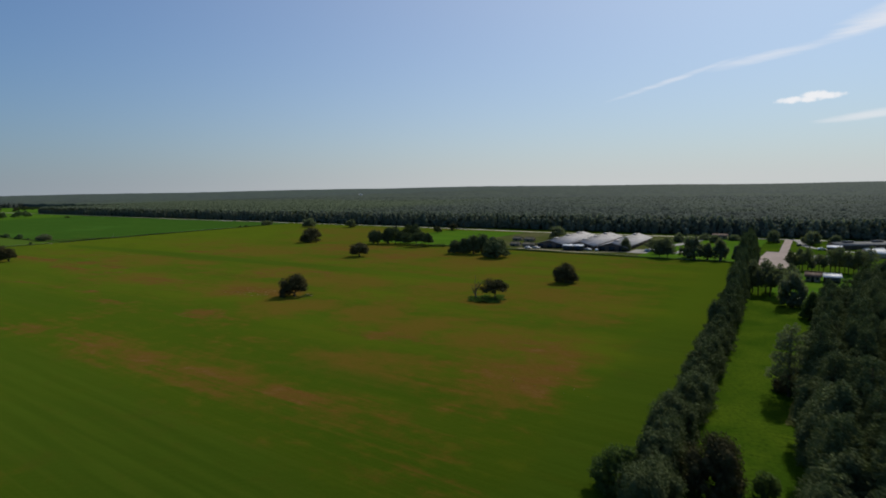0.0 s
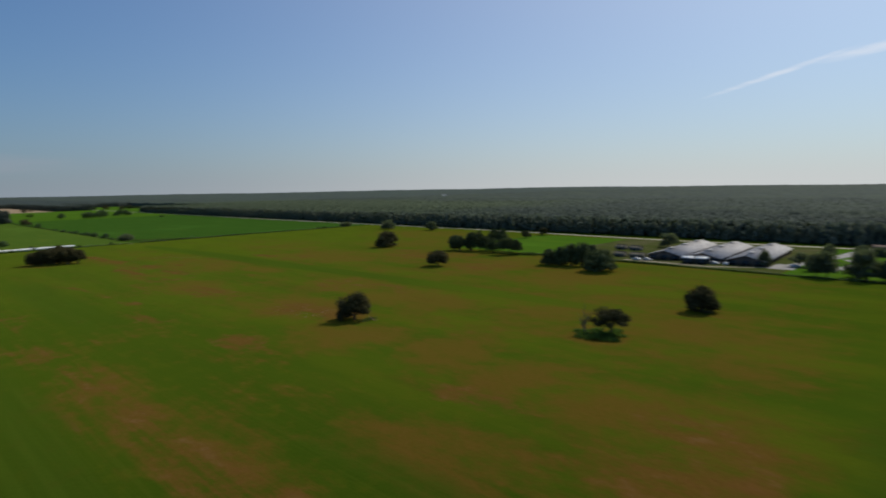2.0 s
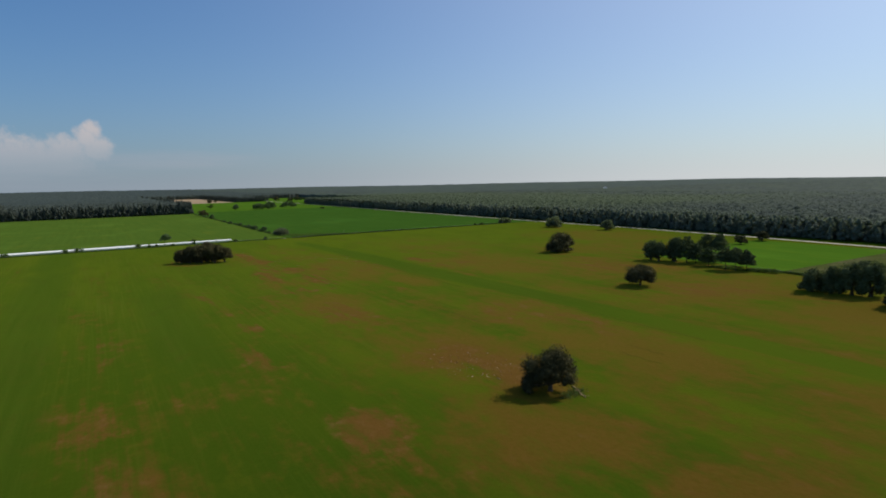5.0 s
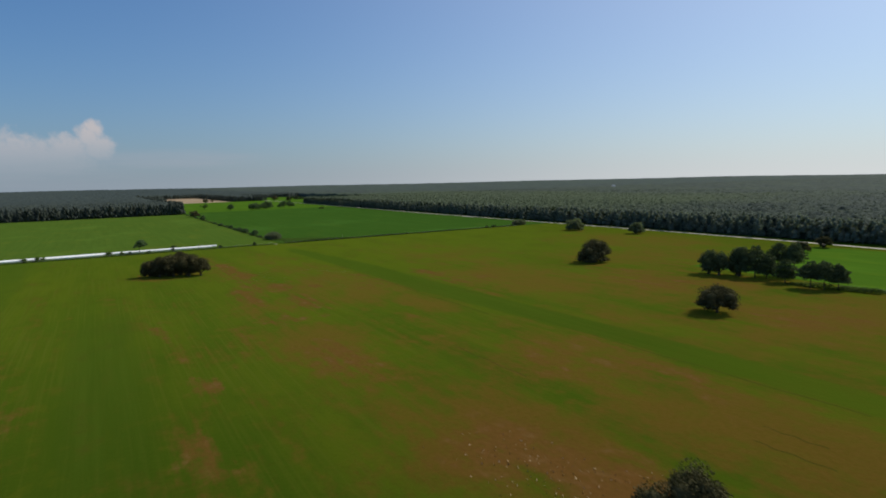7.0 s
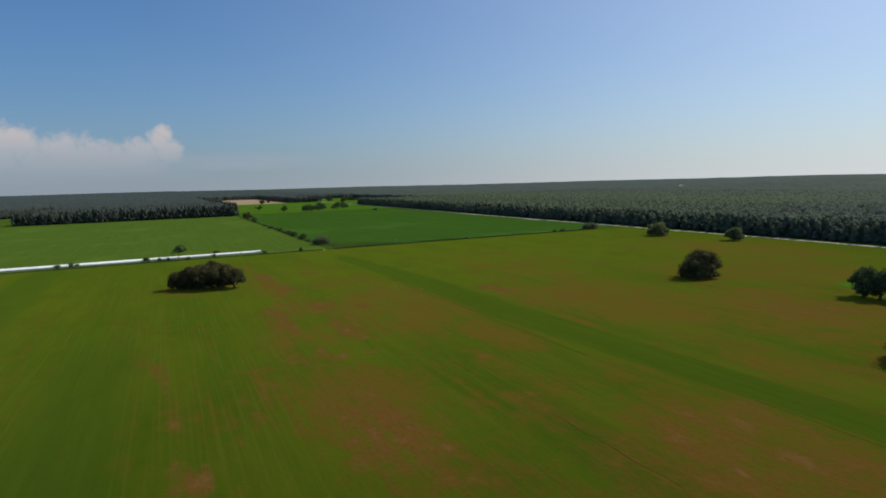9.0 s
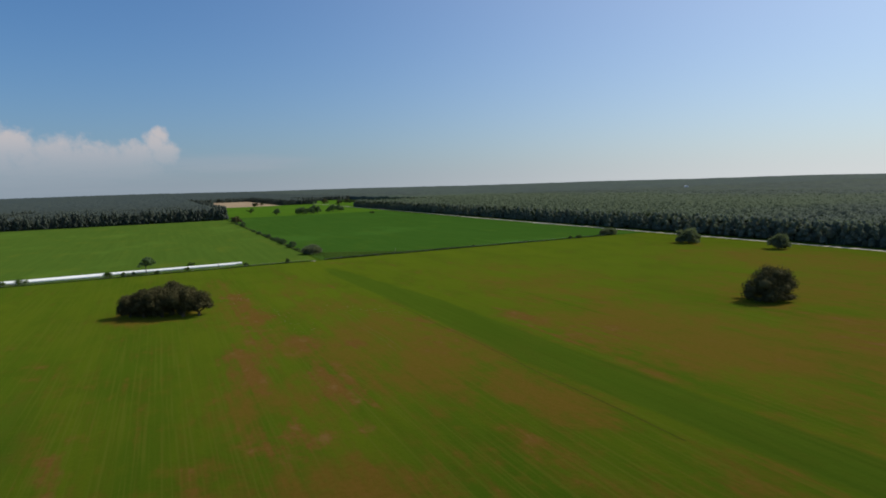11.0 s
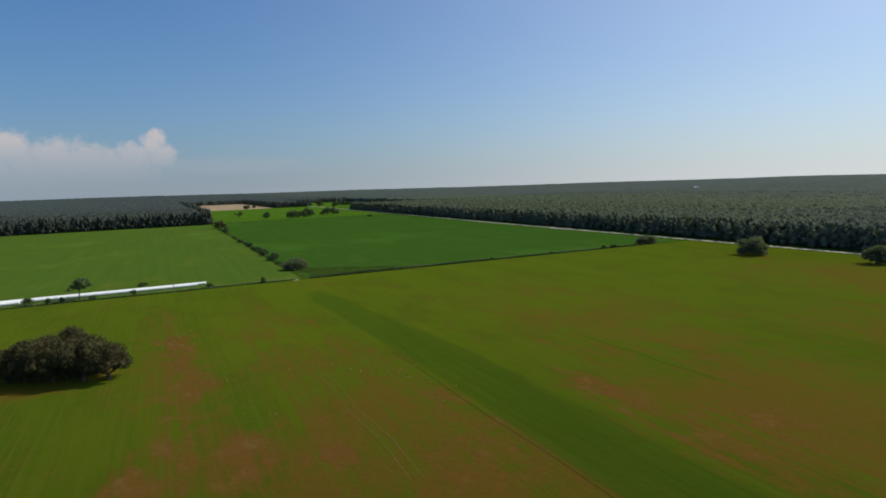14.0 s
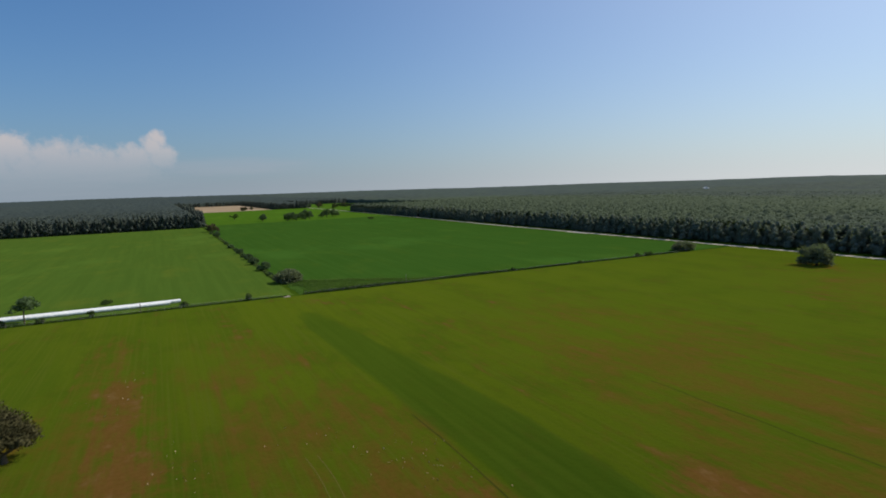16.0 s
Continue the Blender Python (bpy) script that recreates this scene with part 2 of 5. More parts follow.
CROP_DARK = surface("dark_green_crop", crop((0.023, 0.067, 0.009), (0.032, 0.081, 0.012), 0.35), 0.85, 0.6, 0.8, 0.3, gloss=0.0, sheen=0.06)
CROP_LIGHT = surface("light_green_crop", crop((0.050, 0.091, 0.013), (0.059, 0.103, 0.015), 0.30), 0.85, 0.5, 0.8, 0.3, gloss=0.0, sheen=0.06)
MEADOW = surface("bright_meadow", crop((0.044, 0.102, 0.009), (0.052, 0.116, 0.010), 0.2), 0.9, 0.5, 0.8, 0.2, gloss=0.0, sheen=0.06)
SCRUB_GROUND = surface("rough_scrub_ground", two_tone((0.034, 0.080, 0.012), (0.046, 0.094, 0.016), 0.15, 0.7, (0.022, 0.046, 0.008)), 0.9, 0.8, 0.9, 0.4, gloss=0.0, sheen=0.06)
ROUGH_GRASS = surface("rough_grass", two_tone((0.026, 0.059, 0.004), (0.051, 0.086, 0.006), 0.09, 1.3, (0.019, 0.041, 0.004)), 0.9, 0.6, 1.2, 0.3, gloss=0.0, sheen=0.06)
STUBBLE = surface("tan_stubble", two_tone((0.30, 0.21, 0.12), (0.36, 0.27, 0.16), 0.01, 0.2), 0.95)
WORN = surface("worn_grass", two_tone((0.062, 0.066, 0.010), (0.085, 0.072, 0.016), 0.5, 1.5, (0.036, 0.066, 0.007)), 0.95)
FURROW = surface("dark_furrow", two_tone((0.034, 0.038, 0.006), (0.050, 0.044, 0.009), 0.5, 3.0), 0.95, gloss=0.0, sheen=0.10)
TRACK = surface("worn_wheel_track", two_tone((0.120, 0.092, 0.030), (0.080, 0.082, 0.010), 0.10, 1.2, (0.100, 0.078, 0.020)), 0.95, gloss=0.0, sheen=0.12)
STRAW = surface("pale_dry_weeds", two_tone((0.34, 0.24, 0.12), (0.44, 0.34, 0.19), 0.5, 3.0), 0.9)
SAND = surface("pale_sand_road", two_tone((0.42, 0.37, 0.29), (0.52, 0.47, 0.38), 0.08, 1.5), 0.95, 0.4, 3.0, 0.05)
WORN_SAND = surface("worn_sandy_soil", two_tone((0.25, 0.21, 0.15), (0.34, 0.29, 0.21), 0.4, 1.8, (0.14, 0.13, 0.06)), 0.95)
PAVING = surface("worn_pinkish_paving", two_tone((0.28, 0.22, 0.185), (0.34, 0.27, 0.23), 0.12, 1.1, (0.20, 0.16, 0.135)), 0.9)
YARD = surface("trodden_yard_grass", two_tone((0.060, 0.072, 0.018), (0.10, 0.092, 0.045), 0.05, 0.6, (0.040, 0.060, 0.012)), 0.95, gloss=0.0)
GREY_DRIVE = surface("grey_gravel", two_tone((0.26, 0.25, 0.22), (0.34, 0.32, 0.29), 0.12, 1.4), 0.95)
OAK_LEAF = surface("oak_leaves", leaf_colour((0.080, 0.073, 0.033), (0.100, 0.090, 0.040), (0.087, 0.075, 0.035)), 0.8, gloss=0.02, through_light=0.1)
# Lightened to paint haze onto the farther trees, oaks as well as pines.
HAZE_LEAF = surface("haze_lightened_leaves", leaf_colour((0.134, 0.150, 0.086), (0.164, 0.182, 0.102), (0.142, 0.154, 0.092)), 0.8, gloss=0.02, through_light=0.4)
ROW_LEAF = surface("windbreak_leaves", leaf_colour((0.092, 0.112, 0.048), (0.122, 0.146, 0.060), (0.100, 0.116, 0.054)), 0.8, gloss=0.01, through_light=0.1)
BUSH_LEAF = surface("shrub_leaves", leaf_colour((0.074, 0.11, 0.034), (0.108, 0.148, 0.046), (0.084, 0.112, 0.038)), 0.8, gloss=0.03, through_light=0.35)
FENCE_LEAF = surface("dark_weed_leaves", leaf_colour((0.040, 0.062, 0.020), (0.062, 0.090, 0.028), (0.046, 0.064, 0.022)), 0.8, gloss=0.02, through_light=0.2)
SCRUB_LEAF = surface("scrub_leaves", leaf_colour((0.074, 0.128, 0.026), (0.118, 0.180, 0.044), (0.085, 0.130, 0.032)), 0.8, gloss=0.03, through_light=0.5)
HEDGE_LEAF = surface("hedge_leaves", leaf_colour((0.086, 0.128, 0.056), (0.124, 0.176, 0.074), (0.098, 0.138, 0.062)), 0.8, gloss=0.03, through_light=0.35)


def plantation(N, place):
    """Where the young even pine stand grows behind the road."""
    xyz = N.add("ShaderNodeSeparateXYZ")
    N.link(place, xyz.inputs[0])
    wander = N.math("MULTIPLY", N.math("SUBTRACT", N.noise(place, 0.006, 4.0, 0.6), 0.5), 420.0)
    x, y = N.math("ADD", xyz.outputs[0], wander), N.math("ADD", xyz.outputs[1], wander)
    return N.math("MULTIPLY", N.math("MULTIPLY", N.ramp(x, -430.0, -620.0), N.ramp(x, -1800.0, -1500.0)), N.ramp(y, 1010.0, 820.0))


# Darker copy of the forest leaves; the west wood's dimness is in the colour.
SHADED_WEST_LEAF = surface("shaded_west_leaves", leaf_colour((0.072, 0.085, 0.066), (0.090, 0.103, 0.079), (0.077, 0.087, 0.072)), 0.8, gloss=0.02, through_light=0.1)


def stand_colour(N, place):
    """Leaves of the wood's tops: stands of several tones, darker clumps, lighter single crowns."""
    r = N.add("ShaderNodeNewGeometry").outputs["Random Per Island"]
    one = N.mix(r, (0.029, 0.037, 0.022), (0.035, 0.044, 0.027))
    one = N.mix(N.math("MULTIPLY", N.ramp(N.noise(N.stretch(place, 0.7, 1.6, 1.0), 0.0035, 4.0, 0.6), 0.44, 0.58), 0.6), one, (0.035, 0.046, 0.022))
    one = N.mix(N.math("MULTIPLY", N.ramp(N.noise(place, 0.018, 4.0, 0.7), 0.42, 0.62), 0.7), one, (0.024, 0.031, 0.021))
    one = N.mix(N.math("MULTIPLY", N.ramp(N.noise(place, 0.11, 3.0, 0.7), 0.52, 0.7), 0.4), one, (0.036, 0.045, 0.026))
    return N.mix(N.math("MULTIPLY", plantation(N, place), 0.75), one, (0.037, 0.050, 0.020))


TOPS_LEAF = surface("forest_top_leaves", stand_colour, 0.8, gloss=0.02, through_light=0.25)
# Edge leaves, lightened to paint haze over the forest's shaded front.
HAZED_FOREST_LEAF = surface("hazed_forest_leaves", leaf_colour((0.168, 0.188, 0.140), (0.196, 0.216, 0.160), (0.176, 0.192, 0.148)), 0.8, gloss=0.02, through_light=0.3)


def canopy_colour(N, place):
    tree = N.add("ShaderNodeAttribute", attribute_name="tree_tone").outputs["Fac"]
    one = N.mix(tree, (0.050, 0.061, 0.046), (0.068, 0.082, 0.057))
    stand = N.noise(N.stretch(place, 0.7, 1.6, 1.0), 0.0035, 4.0, 0.6)
    one = N.mix(N.math("MULTIPLY", N.ramp(stand, 0.44, 0.58), 0.6), one, (0.065, 0.083, 0.047))
    one = N.mix(N.math("MULTIPLY", N.ramp(N.noise(place, 0.018, 4.0, 0.7), 0.42, 0.62), 0.65), one, (0.041, 0.050, 0.041))
    one = N.mix(N.ramp(N.noise(place, 0.5, 4.0, 0.7), 0.45, 0.8), one, (0.047, 0.055, 0.043))
    return N.mix(N.math("MULTIPLY", plantation(N, place), 0.75), one, (0.068, 0.086, 0.040))


# Greyed colours and the bluish sheen paint distance haze over the treetops.
CANOPY = surface("forest_canopy", canopy_colour, 0.85, 0.4, 0.9, 0.5, gloss=0.02, sheen=0.055, tint=(0.58, 0.72, 0.76))
# Darker canopy copy with the crowns' shade painted in; bluish sheen imitates haze.
SHADED_WEST_CANOPY = surface("shaded_west_canopy", two_tone((0.042, 0.053, 0.043), (0.054, 0.066, 0.051), 0.02, 0.5), 0.85, 0.4, 0.9, 0.5, gloss=0.02, sheen=0.045, tint=(0.58, 0.72, 0.80))
BARK = surface("grey_bark", two_tone((0.100, 0.074, 0.046), (0.14, 0.106, 0.070), 0.8, 6.0), 0.95, 0.6, 8.0, 0.03)
DEAD_WOOD = surface("weathered_dead_wood", two_tone((0.10, 0.085, 0.07), (0.15, 0.125, 0.10), 0.9, 5.0), 0.9)
PALE_WOOD = surface("bleached_wood", two_tone((0.26, 0.18, 0.09), (0.34, 0.25, 0.13), 0.9, 5.0), 0.9)
WRAP = surface("white_silage_film", two_tone((0.90, 0.89, 0.84), (0.87, 0.86, 0.81), 0.5, 3.0, (0.80, 0.79, 0.73)), 0.55, 0.3, 2.5, 0.04, gloss=0.25)
METAL_ROOF = surface("weathered_metal_roof", two_tone((0.42, 0.40, 0.375), (0.50, 0.475, 0.445), 0.07, 0.8, (0.34, 0.32, 0.30)), 0.9, gloss=0.03)
DULL_ROOF = surface("dull_grey_roof", two_tone((0.13, 0.13, 0.125), (0.18, 0.18, 0.17), 0.1, 0.8, (0.26, 0.26, 0.25)), 0.8, gloss=0.05)
OLIVE_ROOF = surface("dull_olive_sheeting", two_tone((0.135, 0.125, 0.095), (0.175, 0.160, 0.125), 0.3, 1.2, (0.10, 0.098, 0.072)), 0.9, gloss=0.0)
WHITE_METAL = surface("white_sheet_metal", two_tone((0.78, 0.78, 0.77), (0.70, 0.70, 0.69), 0.3, 2.0, (0.6, 0.6, 0.58)), 0.5)
DARK_WALL = surface("dark_shaded_siding", two_tone((0.13, 0.10, 0.08), (0.17, 0.135, 0.11), 0.3, 3.0), 0.85)
SHED_WALL = surface("grey_olive_boards", two_tone((0.20, 0.19, 0.15), (0.27, 0.25, 0.20), 0.3, 3.0), 0.9)
TAN_WALL = surface("tan_siding", two_tone((0.36, 0.30, 0.23), (0.42, 0.36, 0.28), 0.3, 3.0), 0.85)
BROWN_ROOF = surface("brown_shingles", two_tone((0.12, 0.085, 0.065), (0.16, 0.12, 0.09), 0.4, 4.0), 0.9)
GLASS = surface("dark_window_glass", two_tone((0.03, 0.035, 0.04), (0.04, 0.045, 0.05), 0.5, 2.0), 0.1, gloss=0.5)
DARK_PAINT = surface("dark_machine_paint", two_tone((0.05, 0.06, 0.055), (0.08, 0.085, 0.08), 0.8, 4.0), 0.5)
RUBBER = surface("black_rubber", two_tone((0.02, 0.02, 0.02), (0.03, 0.03, 0.03), 2.0, 9.0), 0.9)
POST_WOOD = surface("weathered_post_wood", two_tone((0.16, 0.13, 0.10), (0.22, 0.19, 0.15), 1.0, 9.0), 0.95)


# ---- mesh helpers ----
def mesh_of(name, verts, faces, material, layers=None, smooth=False):
    """A mesh from arrays; faces is an array of triangles or quads, or a list of such arrays."""
    me = bpy.data.meshes.new(name)
    verts = np.asarray(verts, dtype=np.float32)
    groups = [np.asarray(f, dtype=np.int32) for f in (faces if isinstance(faces, list) else [faces]) if len(f)]
    me.vertices.add(len(verts))
    me.vertices.foreach_set("co", verts.ravel())
    loops = np.concatenate([f.ravel() for f in groups])
    counts = np.concatenate([np.full(len(f), f.shape[1], dtype=np.int32) for f in groups])
    starts = np.concatenate([[0], np.cumsum(counts)[:-1]]).astype(np.int32)
    me.loops.add(len(loops))
    me.loops.foreach_set("vertex_index", loops)
    me.polygons.add(len(counts))
    me.polygons.foreach_set("loop_start", starts)
    if smooth:
        me.polygons.foreach_set("use_smooth", np.ones(len(counts), dtype=bool))
    for key, values in (layers or {}).items():
        a = me.attributes.new(key, "FLOAT", "POINT")
        a.data.foreach_set("value", np.asarray(values, dtype=np.float32))
    me.update(calc_edges=True)
    me.materials.append(material)
    return me


def part(name, me, parent, label="", m=None):
    ob = new(name, me)
    ob.parent = parent
    if m is not None:
        ob.matrix_basis = m
    if label:
        ob["label"] = label
    return ob


def thing(name, label, category, m=None, group="", kind=""):
    ob = new(name)
    ob.empty_display_size = 0.5
    if m is not None:
        ob.matrix_basis = m
    return tagged(ob, label, category, group, kind)


class Heap:
    """Gathers triangles and quads for one mesh."""

    def __init__(self):
        self.v, self.q, self.t, self.n = [], [], [], 0

    def add(self, verts, quads=(), tris=()):
        self.v.append(np.asarray(verts, dtype=np.float64).reshape(-1, 3))
        if len(quads):
            self.q.append(np.asarray(quads) + self.n)
        if len(tris):
            self.t.append(np.asarray(tris) + self.n)
        self.n += len(self.v[-1])
        return self

    def mesh(self, name, material, layers=None, smooth=False):
        groups = []
        if self.q:
            groups.append(np.concatenate(self.q))
        if self.t:
            groups.append(np.concatenate(self.t))
        return mesh_of(name, np.concatenate(self.v), groups, material, layers, smooth)


def box(heap, x0, x1, y0, y1, z0, z1):
    v = [(x, y, z) for z in (z0, z1) for y in (y0, y1) for x in (x0, x1)]
    return heap.add(v, [(0, 2, 3, 1), (4, 5, 7, 6), (0, 1, 5, 4), (2, 6, 7, 3), (0, 4, 6, 2), (1, 3, 7, 5)])


def tube(heap, points, radii, sides=7):
    """A tapered limb along points."""
    points = [Vector(p) for p in points]
    rings = []
    for k, p in enumerate(points):
        a = (points[min(k + 1, len(points) - 1)] - points[max(k - 1, 0)]).normalized()
        u = a.orthogonal().normalized()
        w = a.cross(u)
        rings += [p + (u * math.cos(2 * math.pi * s / sides) + w * math.sin(2 * math.pi * s / sides)) * radii[k] for s in range(sides)]
    q = [(k * sides + s, k * sides + (s + 1) % sides, (k + 1) * sides + (s + 1) % sides, (k + 1) * sides + s) for k in range(len(points) - 1) for s in range(sides)]
    return heap.add([tuple(v) for v in rings], q)


def ball():
    bm = bmesh.new()
    bmesh.ops.create_icosphere(bm, subdivisions=1, radius=1)
    v = np.array([p.co[:] for p in bm.verts])
    f = np.array([[p.index for p in face.verts] for face in bm.faces])
    bm.free()
    return v, f


BALL_V, BALL_F = ball()


def leaves(heap, rng, centres, normals, size, spread=0.8):
    """Small bent leaf sprays (quads) at the centres, facing roughly along the normals."""
    n = len(centres)
    a = normals + rng.normal(0, spread, (n, 3))
    a /= np.linalg.norm(a, axis=1)[:, None] + 1e-9
    u = np.cross(a, rng.normal(0, 1, (n, 3)))
    u /= np.linalg.norm(u, axis=1)[:, None] + 1e-9
    w = np.cross(a, u)
    s = (size * rng.uniform(0.55, 1.3, n))[:, None]
    long = rng.uniform(0.7, 1.5, n)[:, None]
    v = np.stack([centres - u * s * long, centres + w * s * 0.6 + a * s * 0.25, centres + u * s * long, centres - w * s * 0.6 + a * s * 0.2], axis=1)
    q = np.arange(4 * n).reshape(n, 4)
    return heap.add(v.reshape(-1, 3), q)


def ways(rng, n, low=-1.0):
    """Even random directions, none lower than low."""
    z = rng.uniform(low, 1, n)
    f = rng.uniform(0, 2 * math.pi, n)
    r = np.sqrt(1 - z * z)
    return np.stack([r * np.cos(f), r * np.sin(f), z], axis=1)


def foliage(heap, rng, blobs, count, size, core=0.64, low=-0.6):
    """Leaf sprays over a set of clumps (x, y, z, rx, ry, rz), with a knobbly dark heart in each clump."""
    blobs = np.asarray(blobs, dtype=float)
    area = blobs[:, 3] * blobs[:, 5]
    share = np.maximum(4, (count * area / area.sum()).astype(int))
    for (x, y, z, rx, ry, rz), n in zip(blobs, share):
        d = ways(rng, n, low)
        r = rng.uniform(0.62, 1.22, n)[:, None]
        leaves(heap, rng, np.array([x, y, z]) + d * r * np.array([rx, ry, rz]), d, size, 1.1)
        if core:
            k = BALL_V * (core * rng.uniform(0.82, 1.12, (len(BALL_V), 1)))
            heap.add(np.array([x, y, z]) + k * np.array([rx, ry, rz]), (), BALL_F)


# ---- trees ----
def oak_tree(x, y, width, height, seed, label, skirt=0.22, clumps=34, count=5200, leaf=0.34, depth=None, trunks=1, gap=0.0, leafage=OAK_LEAF, name="oak_tree", category="tree", turn=0.0, group="", slim=1.0, droop=()):
    """A spreading tree: short forked trunk with limbs, a domed crown of many clumps with gaps."""
    rng = np.random.default_rng(seed)
    tree = thing(name, label, category, pose(x, y, 0, 0, 0, turn), group)
    W, D, H = width / 2, (depth or width) / 2, height
    zb = H * skirt
    blobs = []
    lobes = []
    for k in range(8):
        a = 2 * math.pi * (k + rng.uniform(-0.3, 0.3)) / 5.6
        up = rng.uniform(0.0, 0.40) if k < 6 else rng.uniform(0.62, 0.8)
        out = rng.uniform(0.50, 0.66) if k < 6 else rng.uniform(0.0, 0.3)
        lobes.append((math.cos(a) * out, math.sin(a) * out, up, rng.uniform(0.30, 0.42)))
    clumps = int(clumps * 1.9)
    for k in range(clumps):
        lx, ly, lz, lr = lobes[k % 8]
        dx, dy, dz = ways(rng, 1, -0.5)[0]
        r = lr * rng.uniform(0.6, 1.0)
        size = rng.uniform(0.15, 0.26)
        px, py, pz = lx + dx * r, ly + dy * r, max(0.06, 0.14 + 0.72 * lz + dz * r * 0.75)
        far = max(1.0, math.hypot(px, py) / 0.82)
        high = math.sqrt(max(0.1, 1 - (min(math.hypot(px, py), 0.82) / 0.98) ** 2))
        blobs.append((px / far * W, py / far * D, zb + (H - zb) * min(pz, 0.90 * high), W * size, D * size, (H - zb) * size * 0.72))
    for a in droop:
        for k in range(9):
            q, f = rng.uniform(0.78, 0.92), k / 8
            b = a + rng.normal(0, 0.10)
            blobs.append((math.cos(b) * W * q, math.sin(b) * D * q, 0.05 * H + f * (zb + 0.12 * H), W * 0.13, D * 0.13, H * 0.09))
    if skirt < 0.06:
        for k in range(18):
            a, q = 2 * math.pi * k / 18 + rng.normal(0, 0.1), rng.uniform(0.6, 0.8)
            blobs.append((math.cos(a) * W * q, math.sin(a) * D * q, H * rng.uniform(0.09, 0.24), W * 0.22, D * 0.22, H * 0.11))
    for k in range(max(3, clumps // 7)):
        blobs.append((*(rng.normal(0, 0.25, 2) * (W, D)), zb + (H - zb) * rng.uniform(0.5, 0.72), W * 0.4, D * 0.4, (H - zb) * 0.28))
    wood = Heap()
    for s in range(trunks):
        bx, by = (0.0, 0.0) if trunks == 1 else (rng.uniform(-0.45, 0.45) * W, rng.uniform(-0.3, 0.3) * D)
        rt = 0.045 * slim * H * (1.0 if trunks == 1 else 0.7)
        fork = zb * 0.9 + 0.08 * H
        tube(wood, [(bx, by, -0.15), (bx, by, 0.12 * H), (bx + rng.normal(0, 0.1), by + rng.normal(0, 0.1), fork)], [rt * 1.5, rt * 1.05, rt * 0.95], 9)
        for k in range(7):
            e = blobs[int(rng.integers(0, len(blobs)))]
            mid = (bx + (e[0] - bx) * 0.5, by + (e[1] - by) * 0.5, fork + (e[2] - fork) * 0.35)
            tube(wood, [(bx, by, fork - 0.1), mid, e[:3]], [rt * 0.7, rt * 0.42, rt * 0.15], 6)
    part("trunk", wood.mesh("trunk", BARK, smooth=True), tree)
    green = Heap()
    foliage(green, rng, blobs, count, leaf)
    part("crown", green.mesh("crown", leafage), tree)
    return tree


def pine_tree(x, y, height, seed, label, bare=0.4, radius=0.2, count=1500, leaf=0.42, leafage=HAZE_LEAF, name="pine_tree", group="", whorls=9, heart=0.72):
    """A straight trunk with whorls of foliage clumps, bare below."""
    rng = np.random.default_rng(seed)
    tree = thing(name, label, "tree", pose(x, y, 0, 0, 0, float(rng.uniform(0, 360))), group)
    wood = Heap()
    lean = rng.normal(0, 0.012, 2) * height
    rt = 0.014 * height + 0.04
    tube(wood, [(0, 0, -0.15), (lean[0] * 0.4, lean[1] * 0.4, height * 0.4), (lean[0], lean[1], height * 0.93)], [rt * 1.2, rt * 0.9, rt * 0.25], 7)
    blobs = []
    R = radius * height
    for k in range(whorls):
        f = (k + 0.5) / whorls
        z = height * (bare + (0.97 - bare) * f)
        wide = R * (0.45 + 0.75 * math.sin(math.pi * min(1, 0.18 + 0.78 * f))) * rng.uniform(0.8, 1.15) * (1 - 0.45 * f * f)
        n = 5 if f < 0.8 else 3
        a0 = rng.uniform(0, 6.28)
        for j in range(n):
            a = a0 + 2 * math.pi * j / n + rng.normal(0, 0.25)
            q = wide * rng.uniform(0.5, 0.75)
            e = (lean[0] * f + q * math.cos(a), lean[1] * f + q * math.sin(a), z + rng.normal(0, 0.02) * height)
            blobs.append((*e, wide * 0.48, wide * 0.48, height * 0.05 * rng.uniform(0.8, 1.5)))
            if j % 2 == 0:
                tube(wood, [(lean[0] * f, lean[1] * f, z - 0.03 * height), e], [rt * 0.3, rt * 0.12], 4)
    part("trunk", wood.mesh("trunk", BARK, smooth=True), tree)
    green = Heap()
    foliage(green, rng, blobs, count, leaf, heart * 0.6)
    part("crown", green.mesh("crown", leafage), tree)
    return tree


def shrub(x, y, width, height, seed, label, name="shrub", count=500, leaf=0.28, leafage=BUSH_LEAF, clumps=9, depth=None, turn=0.0, group=""):
    """A low bush: clumps down to the ground over a few stems."""
    rng = np.random.default_rng(seed)
    bush = thing(name, label, "bush", pose(x, y, 0, 0, 0, turn), group)
    W, D = width / 2, (depth or width) / 2
    blobs = []
    for k in range(clumps):
        dx, dy, dz = ways(rng, 1, 0.0)[0]
        s = rng.uniform(0.34, 0.5)
        blobs.append((dx * W * 0.62, dy * D * 0.62, height * (0.22 + 0.46 * dz) * rng.uniform(0.85, 1.1), W * s, D * s, height * s * 0.75))
    stems = Heap()
    for k in range(4):
        e = blobs[k % len(blobs)]
        tube(stems, [(e[0] * 0.15, e[1] * 0.15, -0.1), (e[0] * 0.6, e[1] * 0.6, e[2])], [0.06 + 0.01 * height, 0.03], 5)
    part("stem", stems.mesh("stem", BARK), bush)
    green = Heap()
    foliage(green, rng, blobs, count, leaf, 0.55)
    part("crown", green.mesh("crown", leafage), bush)
    return bush


